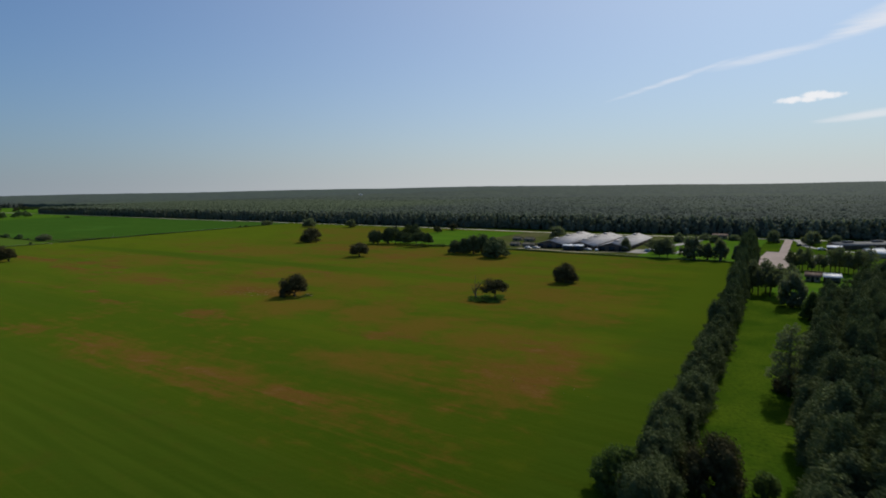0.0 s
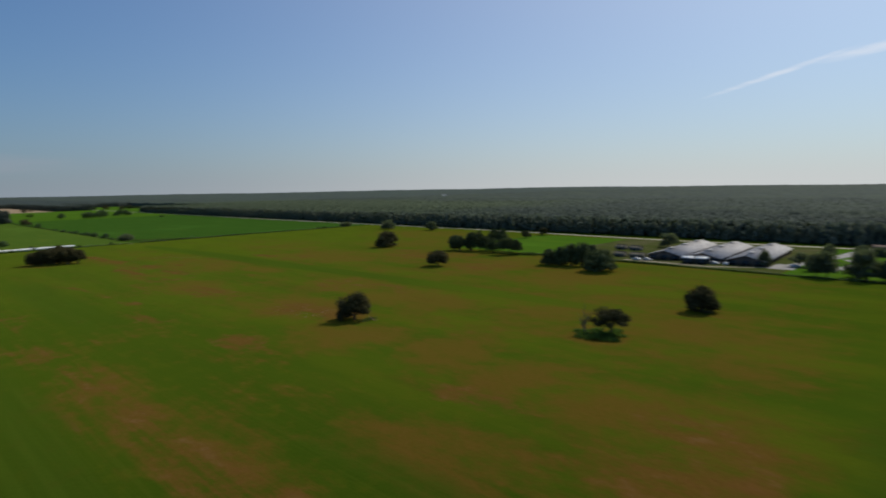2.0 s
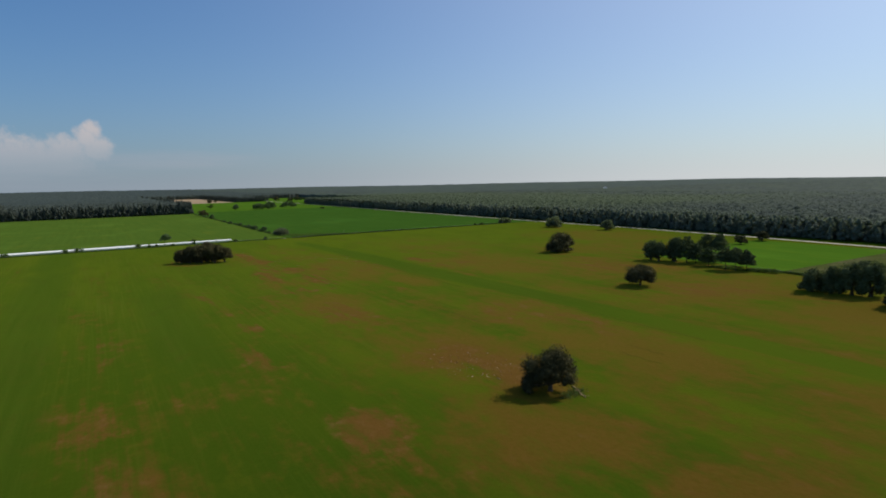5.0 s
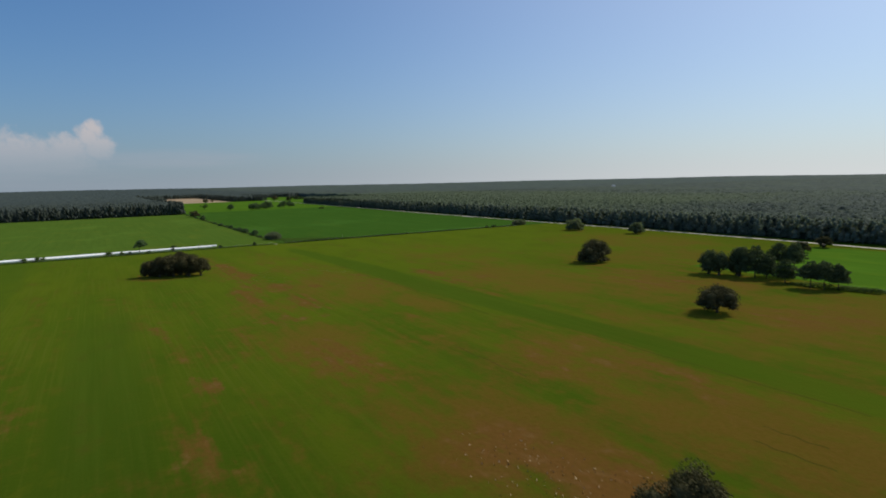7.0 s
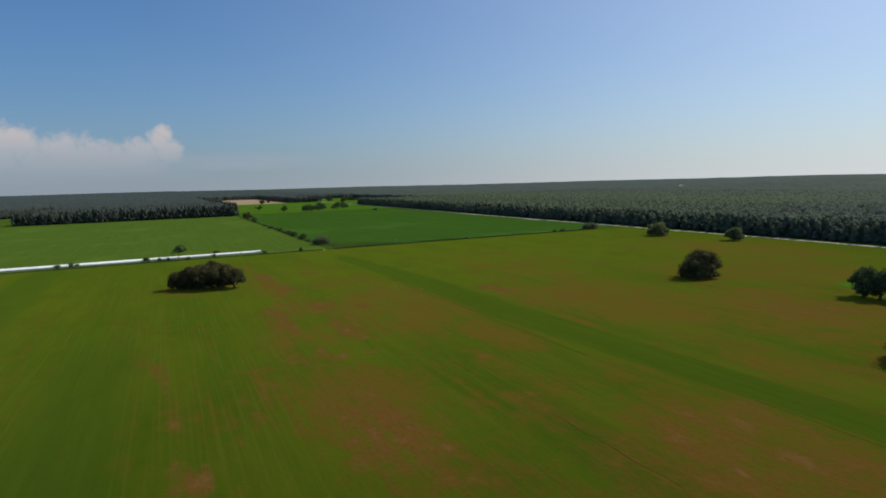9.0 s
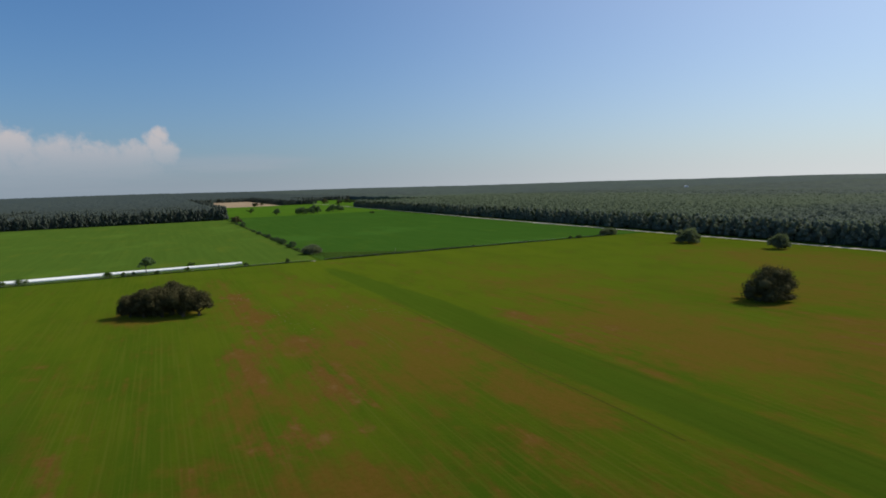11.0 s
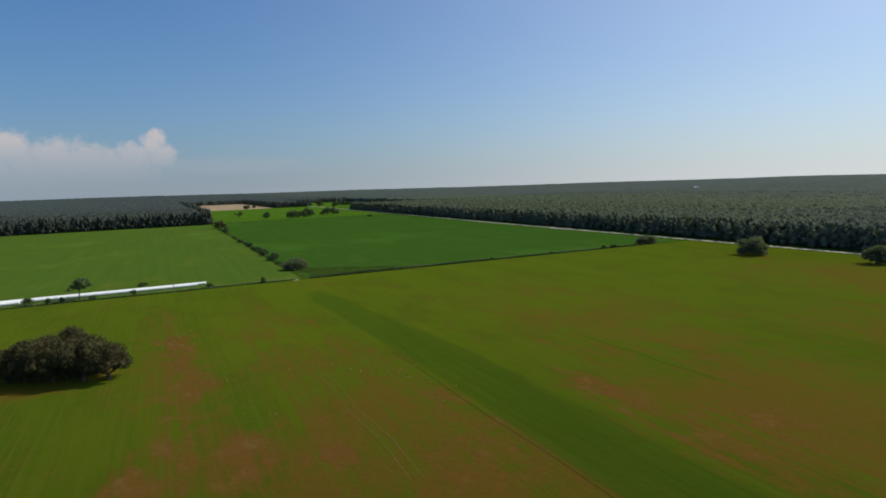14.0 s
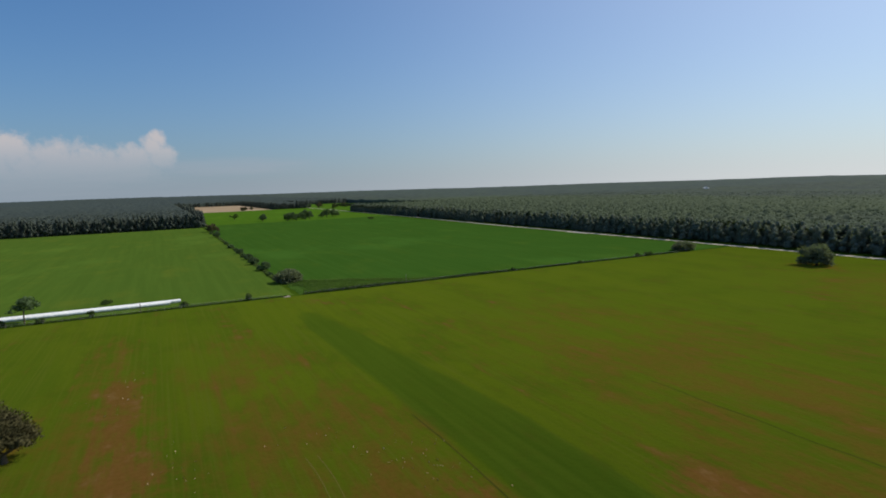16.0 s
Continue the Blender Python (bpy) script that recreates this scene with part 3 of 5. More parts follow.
def dead_tree(x, y, height, seed, label):
    """A bare forked trunk whose limbs rise in bends and split into twigs."""
    rng = np.random.default_rng(seed)
    tree = thing("dead_tree", label, "tree", pose(x, y, 0))
    trunk, limbs = Heap(), Heap()

    def limb(start, way, length, thick, depth):
        points, p, w = [Vector(start)], Vector(start), Vector(way).normalized()
        for k in range(3):
            w = (w + Vector(rng.normal(0, 0.28, 3)) + Vector((0, 0, 0.16))).normalized()
            p = p + w * length / 3
            points.append(p.copy())
        tube(limbs, points, [thick, thick * 0.8, thick * 0.6, thick * 0.35], 5)
        if depth:
            for q in points[1:]:
                side = (w + Vector(rng.normal(0, 0.75, 3))).normalized()
                limb(q, side, length * rng.uniform(0.4, 0.6), thick * 0.5, depth - 1)

    tube(trunk, [(0, 0, -0.2), (0.1, 0.05, height * 0.16), (-0.05, 0.0, height * 0.34)], [0.42, 0.30, 0.25], 8)
    for k in range(6):
        a = 2 * math.pi * k / 6 + rng.normal(0, 0.3)
        z = height * (0.34 if k < 3 else rng.uniform(0.18, 0.3))
        limb((-0.05, 0, z - 0.05), (0.62 * math.cos(a), 0.62 * math.sin(a), 0.75), height * (0.50 if k < 3 else 0.34), 0.17 if k < 3 else 0.10, 2)
    part("trunk", trunk.mesh("trunk", DEAD_WOOD, smooth=True), tree)
    part("branches", limbs.mesh("branches", DEAD_WOOD, smooth=True), tree, "bare grey broken branches")
    return tree


# ---- ground and fields ----
def sheet(name, x0, x1, y0, y1, z, material, label, category, edge=0.0, seed=0, step=None):
    """A flat piece of ground with gently uneven borders, its corners given in metres."""
    n = 60
    fx, fy = np.linspace(0, 1, n), np.linspace(0, 1, n)
    pts = [(x0 + (x1 - x0) * f, y0) for f in fx[:-1]] + [(x1, y0 + (y1 - y0) * f) for f in fy[:-1]] + [(x1 - (x1 - x0) * f, y1) for f in fx[:-1]] + [(x0, y1 - (y1 - y0) * f) for f in fy[:-1]]
    mid = np.array([(x0 + x1) / 2, (y0 + y1) / 2])
    turn = np.linspace(0, 2 * math.pi, len(pts), endpoint=False)
    wave = 1 + edge * (0.6 * np.sin(7 * turn + seed) + 0.4 * np.sin(17 * turn + 2 * seed)) / max(x1 - x0, y1 - y0)
    pts = mid + (np.array(pts) - mid) * wave[:, None]
    v = np.column_stack([pts, np.full(len(pts), z)])
    v = np.vstack([v, [(x0 + x1) / 2, (y0 + y1) / 2, z]])
    k = len(pts)
    f = np.array([(i, (i + 1) % k, k) for i in range(k)])
    return tagged(new(name, mesh_of(name, v, f, material)), label, category, kind="structure")


def ribbon(name, line, width, z, material, label, category):
    """A track or road along a line of points."""
    v, q = [], []
    for k, (x, y) in enumerate(line):
        a, b = Vector(line[max(k - 1, 0)]), Vector(line[min(k + 1, len(line) - 1)])
        side = (b - a).normalized()
        side = Vector((-side.y, side.x)) * width / 2
        v += [(x - side.x, y - side.y, z), (x + side.x, y + side.y, z)]
    q = [(2 * k, 2 * k + 2, 2 * k + 3, 2 * k + 1) for k in range(len(line) - 1)]
    return tagged(new(name, mesh_of(name, v, np.array(q), material)), label, category, kind="structure")


def hills(x, y):
    """Height of the land: flat farmland, low swells far away."""
    r = np.hypot(x + 150, y - 150)
    far = np.clip((r - 2200) / 2600, 0, 1)
    east = 1 / (1 + np.exp(-(np.degrees(np.arctan2(x + 150, y - 150)) + 22) / 9)) * (y > 0)
    low = 12.0 / (1 + np.exp(-(np.degrees(np.arctan2(x + 150, y - 150)) + 12) / 5)) * (y > 0)
    return far * far * (9.0 - low - 24.0 * east + 3.5 * np.sin(x * 0.0011 + 0.7) * np.cos(y * 0.0009) + 2.0 * np.sin(x * 0.0031 + y * 0.0023))


def axis(lo, a, b, hi, step, grow):
    """Grid lines: even between a and b, wider and wider outside."""
    mid = list(np.arange(a, b + step / 2, step))
    s, left, right = step, [], []
    while (left[-1] if left else a) > lo:
        s *= grow
        left.append((left[-1] if left else a) - s)
    s = step
    while (right[-1] if right else mid[-1]) < hi:
        s *= grow
        right.append((right[-1] if right else mid[-1]) + s)
    return np.array(left[::-1] + mid + right)


def grid_faces(nx, ny):
    i = np.arange(nx - 1)[:, None] * ny + np.arange(ny - 1)[None, :]
    return np.stack([i, i + ny, i + ny + 1, i + 1], axis=-1).reshape(-1, 4)


gx = gy = np.linspace(-6400, 6400, 97)
GX, GY = np.meshgrid(gx, gy, indexing="ij")
land = np.column_stack([GX.ravel(), GY.ravel(), hills(GX, GY).ravel() - 0.06])
tagged(new("ground", mesh_of("ground", land, grid_faces(97, 97), ROUGH_GRASS)), "rough green grassland reaching to the horizon", "ground", kind="structure")


def pasture():
    """The big pasture, with its dry patches, its lush drainage strip and its mowing rows."""
    xs, ys = np.arange(-539, -16, 3.0), np.arange(-420, 452, 2.0)
    X, Y = np.meshgrid(xs, ys, indexing="ij")
    east = -24 - (Y - 118) * 0.084
    X = np.where(X > east - 1.5, east - 1.5, X)
    def spots(places, reach=1.25):
        """Soft ellipses along the mowing rows: centre x, y, half length, half width."""
        field = np.zeros_like(X)
        for cx, cy, a, b in places:
            field = np.maximum(field, np.exp(-(((X - cx) / (reach * a)) ** 2 + ((Y - cy) / (reach * b)) ** 2) ** 1.4))
        return field

    # bare reddish ground
    dry = 0.80 * spots(((-53, 106, 7, 6), (-52, 119, 4, 6), (-180, 107, 9, 6), (-266, 137, 14, 7), (-203, 143, 13, 8), (-185, 147, 9, 9), (-230, 101, 8, 4),
                        (-263, 108, 6, 4), (-316, 103, 12, 2.5), (-356, 137, 17, 4), (-333, 151, 13, 4), (-313, 138, 10, 6), (-311, 149, 5, 2.5), (-430, 144, 34, 3.4), (-390, 143, 20, 3.4), (-446, 144, 16, 4), (-414, 147, 13, 4.5), (-373, 154, 8, 4), (-362, 164, 4, 3)))
    dry = np.maximum(dry, 0.52 * spots(((-182, 69, 26, 5), (-142, 70, 22, 5), (-113, 70, 14, 5), (-92, 73, 10, 5), (-262, 71, 16, 4), (-231, 184, 15, 12), (-212, 188, 14, 8), (-362, 216, 13, 6), (-354, 185, 16, 8), (-376, 188, 12, 5), (-342, 213, 9, 4), (-338, 227, 10, 10), (-222, 265, 16, 16), (-282, 280, 20, 18), (-60, 116, 11, 15), (-68, 133, 9, 5), (-102, 117, 10, 5), (-524, 201, 9, 4))))
    # thin olive brown ground
    thin = 0.02 + 0.16 / (1 + np.exp(-(X + 400) / 20)) + 0.68 * spots(((-209, 144, 24, 14), (-163, 132, 16, 12), (-81, 133, 12, 12), (-56, 115, 11, 19), (-279, 138, 26, 10), (-126, 137, 14, 12), (-103, 136, 10, 12), (-167, 262, 26, 32), (-191, 180, 30, 16), (-230, 184, 22, 13), (-222, 268, 26, 34),
                                (-345, 180, 22, 13), (-337, 241, 26, 24), (-282, 277, 30, 34), (-360, 180, 36, 11), (-306, 244, 22, 22), (-310, 186, 16, 8)))
    thin = np.maximum(thin, 0.66 * spots(((-350, 226, 20, 14), (-393, 251, 14, 12), (-381, 261, 12, 11), (-250, 220, 18, 8), (-325, 138, 32, 10), (-413, 143, 60, 8), (-130, 72, 70, 9), (-93, 97, 20, 12), (-68, 188, 16, 30), (-390, 390, 60, 40), (-330, 350, 40, 30), (-345, 320, 40, 30), (-62, 122, 16, 26), (-110, 200, 50, 40), (-350, 165, 40, 12))))
    thin = np.maximum(thin, 0.46 * spots(((-414, 172, 30, 15), (-398, 186, 22, 8), (-452, 168, 28, 14), (-425, 262, 50, 34), (-380, 238, 26, 20))))
    # trodden soil at the single trees, shifted south to paint their cast shadows darker
    thin = np.maximum(thin, 1.25 * spots(((-431, 117, 12, 13), (-338, 294, 10, 8), (-241, 245, 8, 6), (-178, 142, 8, 7), (-97, 219, 6, 6), (-107, 174, 9, 8), (-470, 409, 9, 7), (-419, 419, 8, 6), (-278, 308, 12, 5), (-262, 312, 12, 5), (-240, 306, 8, 5), (-188, 286, 14, 5), (-164, 277, 10, 6)), 1.1))
    thin = np.maximum(thin, 0.42 / (1 + np.exp(-(X + 300) / 24)) / (1 + np.exp(-(Y - 116) / 10)) / (1 + np.exp((X + 66) / 12)))
    west, rise = np.clip((X + 490) / 90, 0, 1), np.clip((X + 330) / 95, 0, 1)
    middle = 195.5 + 5.5 * west + 6.0 * rise
    lush = np.exp(-((Y - middle) / (5.2 + 3.6 * west - 2.4 * rise)) ** 6) * np.clip((X + 542) / 60, 0, 1) * np.clip((-60 - X) / 100, 0, 1)
    lush = np.maximum(lush, 0.75 * np.exp(-((Y - 50) / 13) ** 4) * np.clip((-60 - X) / 60, 0, 1))
    lush = np.maximum(lush, 0.78 * np.exp(-((X - east + 6) / 16) ** 4))
    lush = np.maximum(lush, 0.6 * np.exp(-((X + 94) / 30) ** 4 - ((Y - 87) / 8) ** 4))
    lush = np.maximum(lush, 0.85 * np.exp(-((X + 100) / 60) ** 4 - ((Y - 42) / 17) ** 4))
    lush = np.maximum(lush, 0.74 * np.exp(-((X + 290) / 90) ** 4 - ((Y - 89) / 12) ** 4))
    green = 1 - 0.75 * np.exp(-((X - east + 6) / 17) ** 4)
    dry, thin = dry * green * (1 - 0.85 * np.clip(lush * 1.3, 0, 1)), thin * green
    Z = np.zeros_like(X)
    me = mesh_of("pasture", np.column_stack([X.ravel(), Y.ravel(), Z.ravel()]), grid_faces(len(xs), len(ys)), PASTURE, {"dry": dry.ravel(), "thin": thin.ravel(), "lush": lush.ravel()})
    tagged(new("pasture", me), "green pasture with brown dry patches and mowing rows", "field", kind="structure")


pasture()
sheet("crop_field", -1096, -541, 202, 446, 0.03, CROP_DARK, "dark green level crop field", "field", 0.5, 1)
sheet("hay_field", -1060, -541, -420, 199, 0.03, CROP_LIGHT, "light green hay field with faint mowing rows", "field", 0.5, 2)
sheet("meadow", -1640, -1097, 204, 456, 0.02, MEADOW, "bright green meadow behind the crop field", "field", 1.5, 3)
sheet("meadow", -1960, -1347, 457, 650, 0.02, MEADOW, "distant green meadow between the woods", "field", 1.5, 11)
sheet("hay_field", -1340, -1061, -420, -68, 0.03, CROP_LIGHT, "light green hay field behind the pine wood", "field", 0.5, 12)
sheet("gateway", -541.8, -538.2, 194.6, 197.2, 0.035, WORN_SAND, "pale sandy gateway at the field corner", "ground", 0.4, 13)
sheet("road_apron", -690, -664, 447.5, 455.5, 0.05, SAND, "wide pale sandy turnout beside the road", "road", 0.6, 14)
ribbon("worn_track", [(-574, 211), (-571, 213.5), (-567, 215)], 1.1, 0.05, WORN_SAND, "short worn sandy track in the scrub", "road")
for x0, x1, y in ((-402, -350, 171.4), (-402, -350, 173.2)):
    ribbon("wheel_track", [(x0 + (x1 - x0) * k / 12, y + 0.35 * math.sin(k * 0.9) + 0.03 * k) for k in range(13)], 0.13, 0.02, TRACK, "faint pale wheel track in the pasture", "ground")
sheet("stubble_field", -2230, -1638, 214, 384, 0.03, STUBBLE, "tan harvested stubble field", "field", 2.0, 4)
sheet("paddock", -302, -226, 322, 432, 0.05, MEADOW, "bright green paddock beside the road", "field", 0.8, 5)
sheet("lawn", -98, -46, 319, 440, 0.03, MEADOW, "bright mown grass beside the farmyard", "ground", 0.8, 10)
sheet("lawn", -24, 6, 222, 299, 0.03, MEADOW, "bright mown grass between the pines and the wood", "ground", 1.2, 17)
sheet("farmyard", -240, -98.5, 319, 440, 0.03, YARD, "trodden olive grass and dirt round the barns", "ground", 0.8, 6)
ribbon("road", [(-3000, 474), (-1500, 466), (-1050, 460), (-800, 452), (-660, 452), (-490, 451.5), (-400, 451.5), (-320, 448.5), (-270, 445), (-200, 441), (-100, 445), (-35, 449), (60, 450), (400, 452)], 4.2, 0.04, SAND, "pale sandy road along the forest", "road")
ribbon("driveway", [(-35.2, 447), (-33.6, 410), (-31.5, 371)], 4.6, 0.05, PAVING, "worn pinkish driveway", "road")
ribbon("loop_drive", [(-31, 446), (-28.5, 436), (-24, 412), (-20, 402), (-11, 393), (-2, 388), (30, 386)], 4.0, 0.045, GREY_DRIVE, "pale curved gravel drive", "road")
sheet("parking", -40, -24, 303, 371, 0.045, PAVING, "empty worn pinkish parking ground", "pavement", 0.3, 7)
sheet("yard_gravel", -108, -97, 334, 352, 0.045, GREY_DRIVE, "pale gravel yard beside the barns", "pavement", 0.8, 8)
ribbon("farm_drive", [(-176, 327.5), (-156, 326.5), (-131, 324.5), (-118, 331), (-108, 337)], 2.8, 0.042, WORN_SAND, "worn sandy drive before the barns", "road")
ribbon("farm_drive", [(-101, 350), (-97, 366), (-94, 380), (-89, 402), (-84, 443)], 6.5, 0.048, GREY_DRIVE, "pale gravel drive from the road to the yard", "road")
ribbon("farm_drive", [(-84.5, 338), (-81, 354), (-77, 372), (-84, 388)], 5.0, 0.052, GREY_DRIVE, "pale gravel drive beside the yard trees", "road")
sheet("yard_gravel", -17.5, -9, 330, 364, 0.05, GREY_DRIVE, "pale gravel ground under the pines", "pavement", 1.2, 16)
sheet("worn_patch", -8.0, -4.2, 110, 123, 0.03, WORN, "worn yellowish grass at the wood's edge", "ground", 0.7, 9)
for x0, x1, y, w in ((-257, -229, 165.2, 0.24), (-400, -356, 240.2, 0.24), (-409, -280, 192.0, 0.26), (-244, -180, 200.4, 0.26), (-186, -174, 175.8, 0.2), (-188, -178, 182.0, 0.2)):
    ribbon("furrow", [(x0 + (x1 - x0) * k / 12, y + 0.25 * math.sin(k * 1.3) + 0.02 * k) for k in range(13)], w, 0.02, FURROW, "thin dark furrow in the pasture", "ground")

# ---- forests ----
def tops(X, Y, cell, high):
    """Canopy height and tone: the nearest of many jittered blunt tree tops."""
    best, tone = np.full(X.shape, -9.0), np.zeros(X.shape)
    I, J = np.floor(X / cell).astype(np.int64), np.floor(Y / cell).astype(np.int64)
    for a in (-1, 0, 1):
        for b in (-1, 0, 1):
            k = ((I + a) * 73856093) ^ ((J + b) * 19349663)
            k = (k ^ (k >> 13)) * 1274126177
            r1, r2, r3, r4 = ((k >> s & 1023) / 1023.0 for s in (3, 11, 17, 24))
            cx, cy = (I + a + 0.1 + 0.8 * r1) * cell, (J + b + 0.1 + 0.8 * r2) * cell
            d2 = (X - cx) ** 2 + (Y - cy) ** 2
            h = high * (0.80 + 0.16 * r3 + 0.10 * (r4 > 0.7) * r1) - 1.05 * (np.sqrt(d2 + 0.8) - 0.9)
            up = h > best
            best, tone = np.where(up, h, best), np.where(up, r4, tone)
    return np.maximum(best, high * 0.35), tone


def canopy(name, xs, ys, high, label, inside, cell=6.5, leafage=CANOPY):
    """A wood seen from afar: one closed rolling canopy of domed tree tops, where inside(x, y) holds."""
    X, Y = np.meshgrid(xs, ys, indexing="ij")
    Z, tone = tops(X, Y, cell, high)
    Z = Z + hills(X, Y)
    ok = inside(X, Y)
    core = ok.copy()
    core[1:] &= ok[:-1]
    core[:-1] &= ok[1:]
    core[:, 1:] &= ok[:, :-1]
    core[:, :-1] &= ok[:, 1:]
    Z = np.where(core, Z, hills(X, Y) - 0.1)
    f = grid_faces(len(xs), len(ys))
    f = f[ok.ravel()[f].all(axis=1)]
    used, g = np.unique(f, return_inverse=True)
    v = np.column_stack([X.ravel(), Y.ravel(), Z.ravel()])[used]
    me = mesh_of(name, v, g.reshape(-1, 4), leafage, {"tree_tone": tone.ravel()[used]}, True)
    return tagged(new(name, me), label, "forest", kind="stuff")


def tuft_tree(rng, height, wide, count, leaf, pointed):
    """One forest tree as arrays, standing at the origin: a crown of sprays and a thin trunk."""
    h = Heap()
    blobs = []
    for k in range(6):
        f = (k + 0.5) / 6
        q = wide * (0.55 if pointed else 0.5) * (1 - (f if pointed else f * f) * 0.7)
        a = rng.uniform(0, 6.28)
        blobs.append((q * math.cos(a), q * math.sin(a), height * (0.08 + 0.82 * f), wide * (0.62 - 0.28 * f), wide * (0.62 - 0.28 * f), height * 0.15))
    foliage(h, rng, blobs, count, leaf, 0.0)
    for b in blobs:
        h.add(np.array(b[:3]) + BALL_V * 0.85 * np.array(b[3:]), (), BALL_F)
    tube(h, [(0, 0, -0.2), (0, 0, height * 0.8)], [0.2, 0.08], 4)
    v = np.concatenate(h.v)
    return v, np.concatenate(h.q), np.concatenate(h.t)


def edge_of_trees(name, spots, label, seed, high, count=110, leaf=0.75, leafage=HAZED_FOREST_LEAF):
    """The trees along a wood's edge, as one joined mass."""
    rng = np.random.default_rng(seed)
    kinds = [tuft_tree(rng, 1.0 * high * rng.uniform(0.9, 1.1), rng.uniform(2.9, 3.9), count, leaf, k % 3 == 0) for k in range(6)]
    heap = Heap()
    for x, y in spots:
        v, q, t = kinds[int(rng.integers(0, 6))]
        a, s, sz = rng.uniform(0, 6.28), rng.uniform(0.8, 1.25), rng.uniform(0.72, 1.12)
        c, n = math.cos(a) * s, math.sin(a) * s
        p = np.column_stack([v[:, 0] * c - v[:, 1] * n + x, v[:, 0] * n + v[:, 1] * c + y, v[:, 2] * sz + float(hills(np.array(x), np.array(y)))])
        heap.add(p, q, t)
    return tagged(new(name, heap.mesh(name, leafage)), label, "forest", kind="stuff")


def rows_of(rng, x0, y0, x1, y1, gap, rows, deep, jitter=1.4):
    """Spots for trees in rows along a line; deep is the step to the next row."""
    n = int(math.hypot(x1 - x0, y1 - y0) / gap)
    return [(x0 + (x1 - x0) * (k + 0.5 * (r % 2)) / n + deep[0] * r + rng.normal(0, jitter), y0 + (y1 - y0) * (k + 0.5 * (r % 2)) / n + deep[1] * r + rng.normal(0, jitter)) for r in range(rows) for k in range(n)]


def north_edge(x):
    """Where the northern forest begins."""
    return 461 + 0.014 * np.clip(-x - 600, 0, 1000) + 3 * np.sin(x * 0.02)


rng = np.random.default_rng(11)
canopy("forest_north", axis(-6300, -1340, 60, 6300, 2.3, 1.045), axis(455, 458, 640, 6300, 1.9, 1.022), 13.5, "dense dark green mixed forest reaching to the horizon",
       lambda x, y: (y > north_edge(x) + 5) & ((x > -1342) | (y > 650)))
canopy("forest_west", axis(-6300, -1400, -1066, -1064, 3.6, 1.03), axis(-6300, -320, 200, 202, 4.0, 1.05), 17.0, "dense dark green pine wood behind the hay field",
       lambda x, y: (x < -1064) & (y < 198) & ((y > -64) | (x < -1340)), leafage=SHADED_WEST_CANOPY)
canopy("forest_far_west", axis(-6300, -2300, -1640, -1630, 6.0, 1.05), axis(190, 202, 600, 660, 6.0, 1.05), 14.0, "distant dark green woods behind the meadows",
       lambda x, y: (x < -2230) | ((x < -1652) & (y > 390) & (y < 470)) | ((x < -1960) & (y >= 470)), leafage=SHADED_WEST_CANOPY)
canopy("forest_south", axis(-1070, -1066, -600, 6300, 14.0, 1.06), axis(-6300, -520, -440, -430, 14.0, 1.06), 14.0, "dark green woods behind the pasture", lambda x, y: y < -430)
canopy("forest_east", axis(24, 26, 220, 6300, 4.0, 1.06), axis(-440, 30, 250, 456, 4.0, 1.08), 14.0, "dark green wood beside the grass strip",
       lambda x, y: ((x > 26) & (y < 236)) | (x > 90))
edge_of_trees("forest_edge", rows_of(rng, -1342, 471, -600, 463, 4.2, 3, (0, 4.2)) + rows_of(rng, -600, 463, 120, 463, 3.9, 4, (0, 4.0)) + rows_of(rng, -1346, 474, -1346, 650, 5.0, 2, (4.5, 0)), "dark green trees along the forest's edge", 12, 13.0, 150, 0.55)
edge_of_trees("forest_edge", rows_of(rng, -1062, -66, -1062, 202, 4.4, 3, (-4.4, 0)) + rows_of(rng, -1062, 202, -1760, 206, 6.5, 2, (0, -5)) + rows_of(rng, -1064, -66, -1338, -66, 6.0, 2, (0, 5)) + rows_of(rng, -1338, -66, -1338, -400, 8.0, 2, (-6, 0)), "tall dark green trees along the pine wood's edge", 13, 17.0, 150, 0.65, SHADED_WEST_LEAF)
edge_of_trees("forest_edge", rows_of(rng, -1650, 388, -1650, 470, 5.0, 3, (-5, 0), 3.0) + rows_of(rng, -1650, 386, -2230, 386, 7.0, 2, (0, 6), 3.0) + rows_of(rng, -1956, 470, -1956, 650, 7.0, 2, (-6, 0), 5.0) + rows_of(rng, -2226, 200, -2226, 390, 7.0, 2, (-6, 0), 5.0), "distant dark trees behind the stubble field", 16, 13.5, 60, 1.2, SHADED_WEST_LEAF)


def treetops(name, x0, x1, y0, y1, count, high, label, seed, leaf, leafage=TOPS_LEAF):
    """Sprays that roughen the canopy where it lies near."""
    r = np.random.default_rng(seed)
    x, y = r.uniform(x0, x1, count), y0 + (y1 - y0) * r.uniform(0, 1, count) ** 2.3
    z = tops(x, y, 6.5, high)[0] + hills(x, y)
    slope = [(tops(x + a, y + b, 6.5, high)[0] - tops(x - a, y - b, 6.5, high)[0]) / 1.0 for a, b in ((0.5, 0), (0, 0.5))]
    out = np.column_stack([-slope[0], -slope[1], np.full(count, 0.55)])
    out /= np.linalg.norm(out, axis=1)[:, None]
    heap = leaves(Heap(), r, np.column_stack([x, y, z + r.uniform(-0.3, 0.35, count)]), out, leaf, 0.35)
    tagged(new(name, heap.mesh(name, leafage)), label, "forest", kind="stuff")


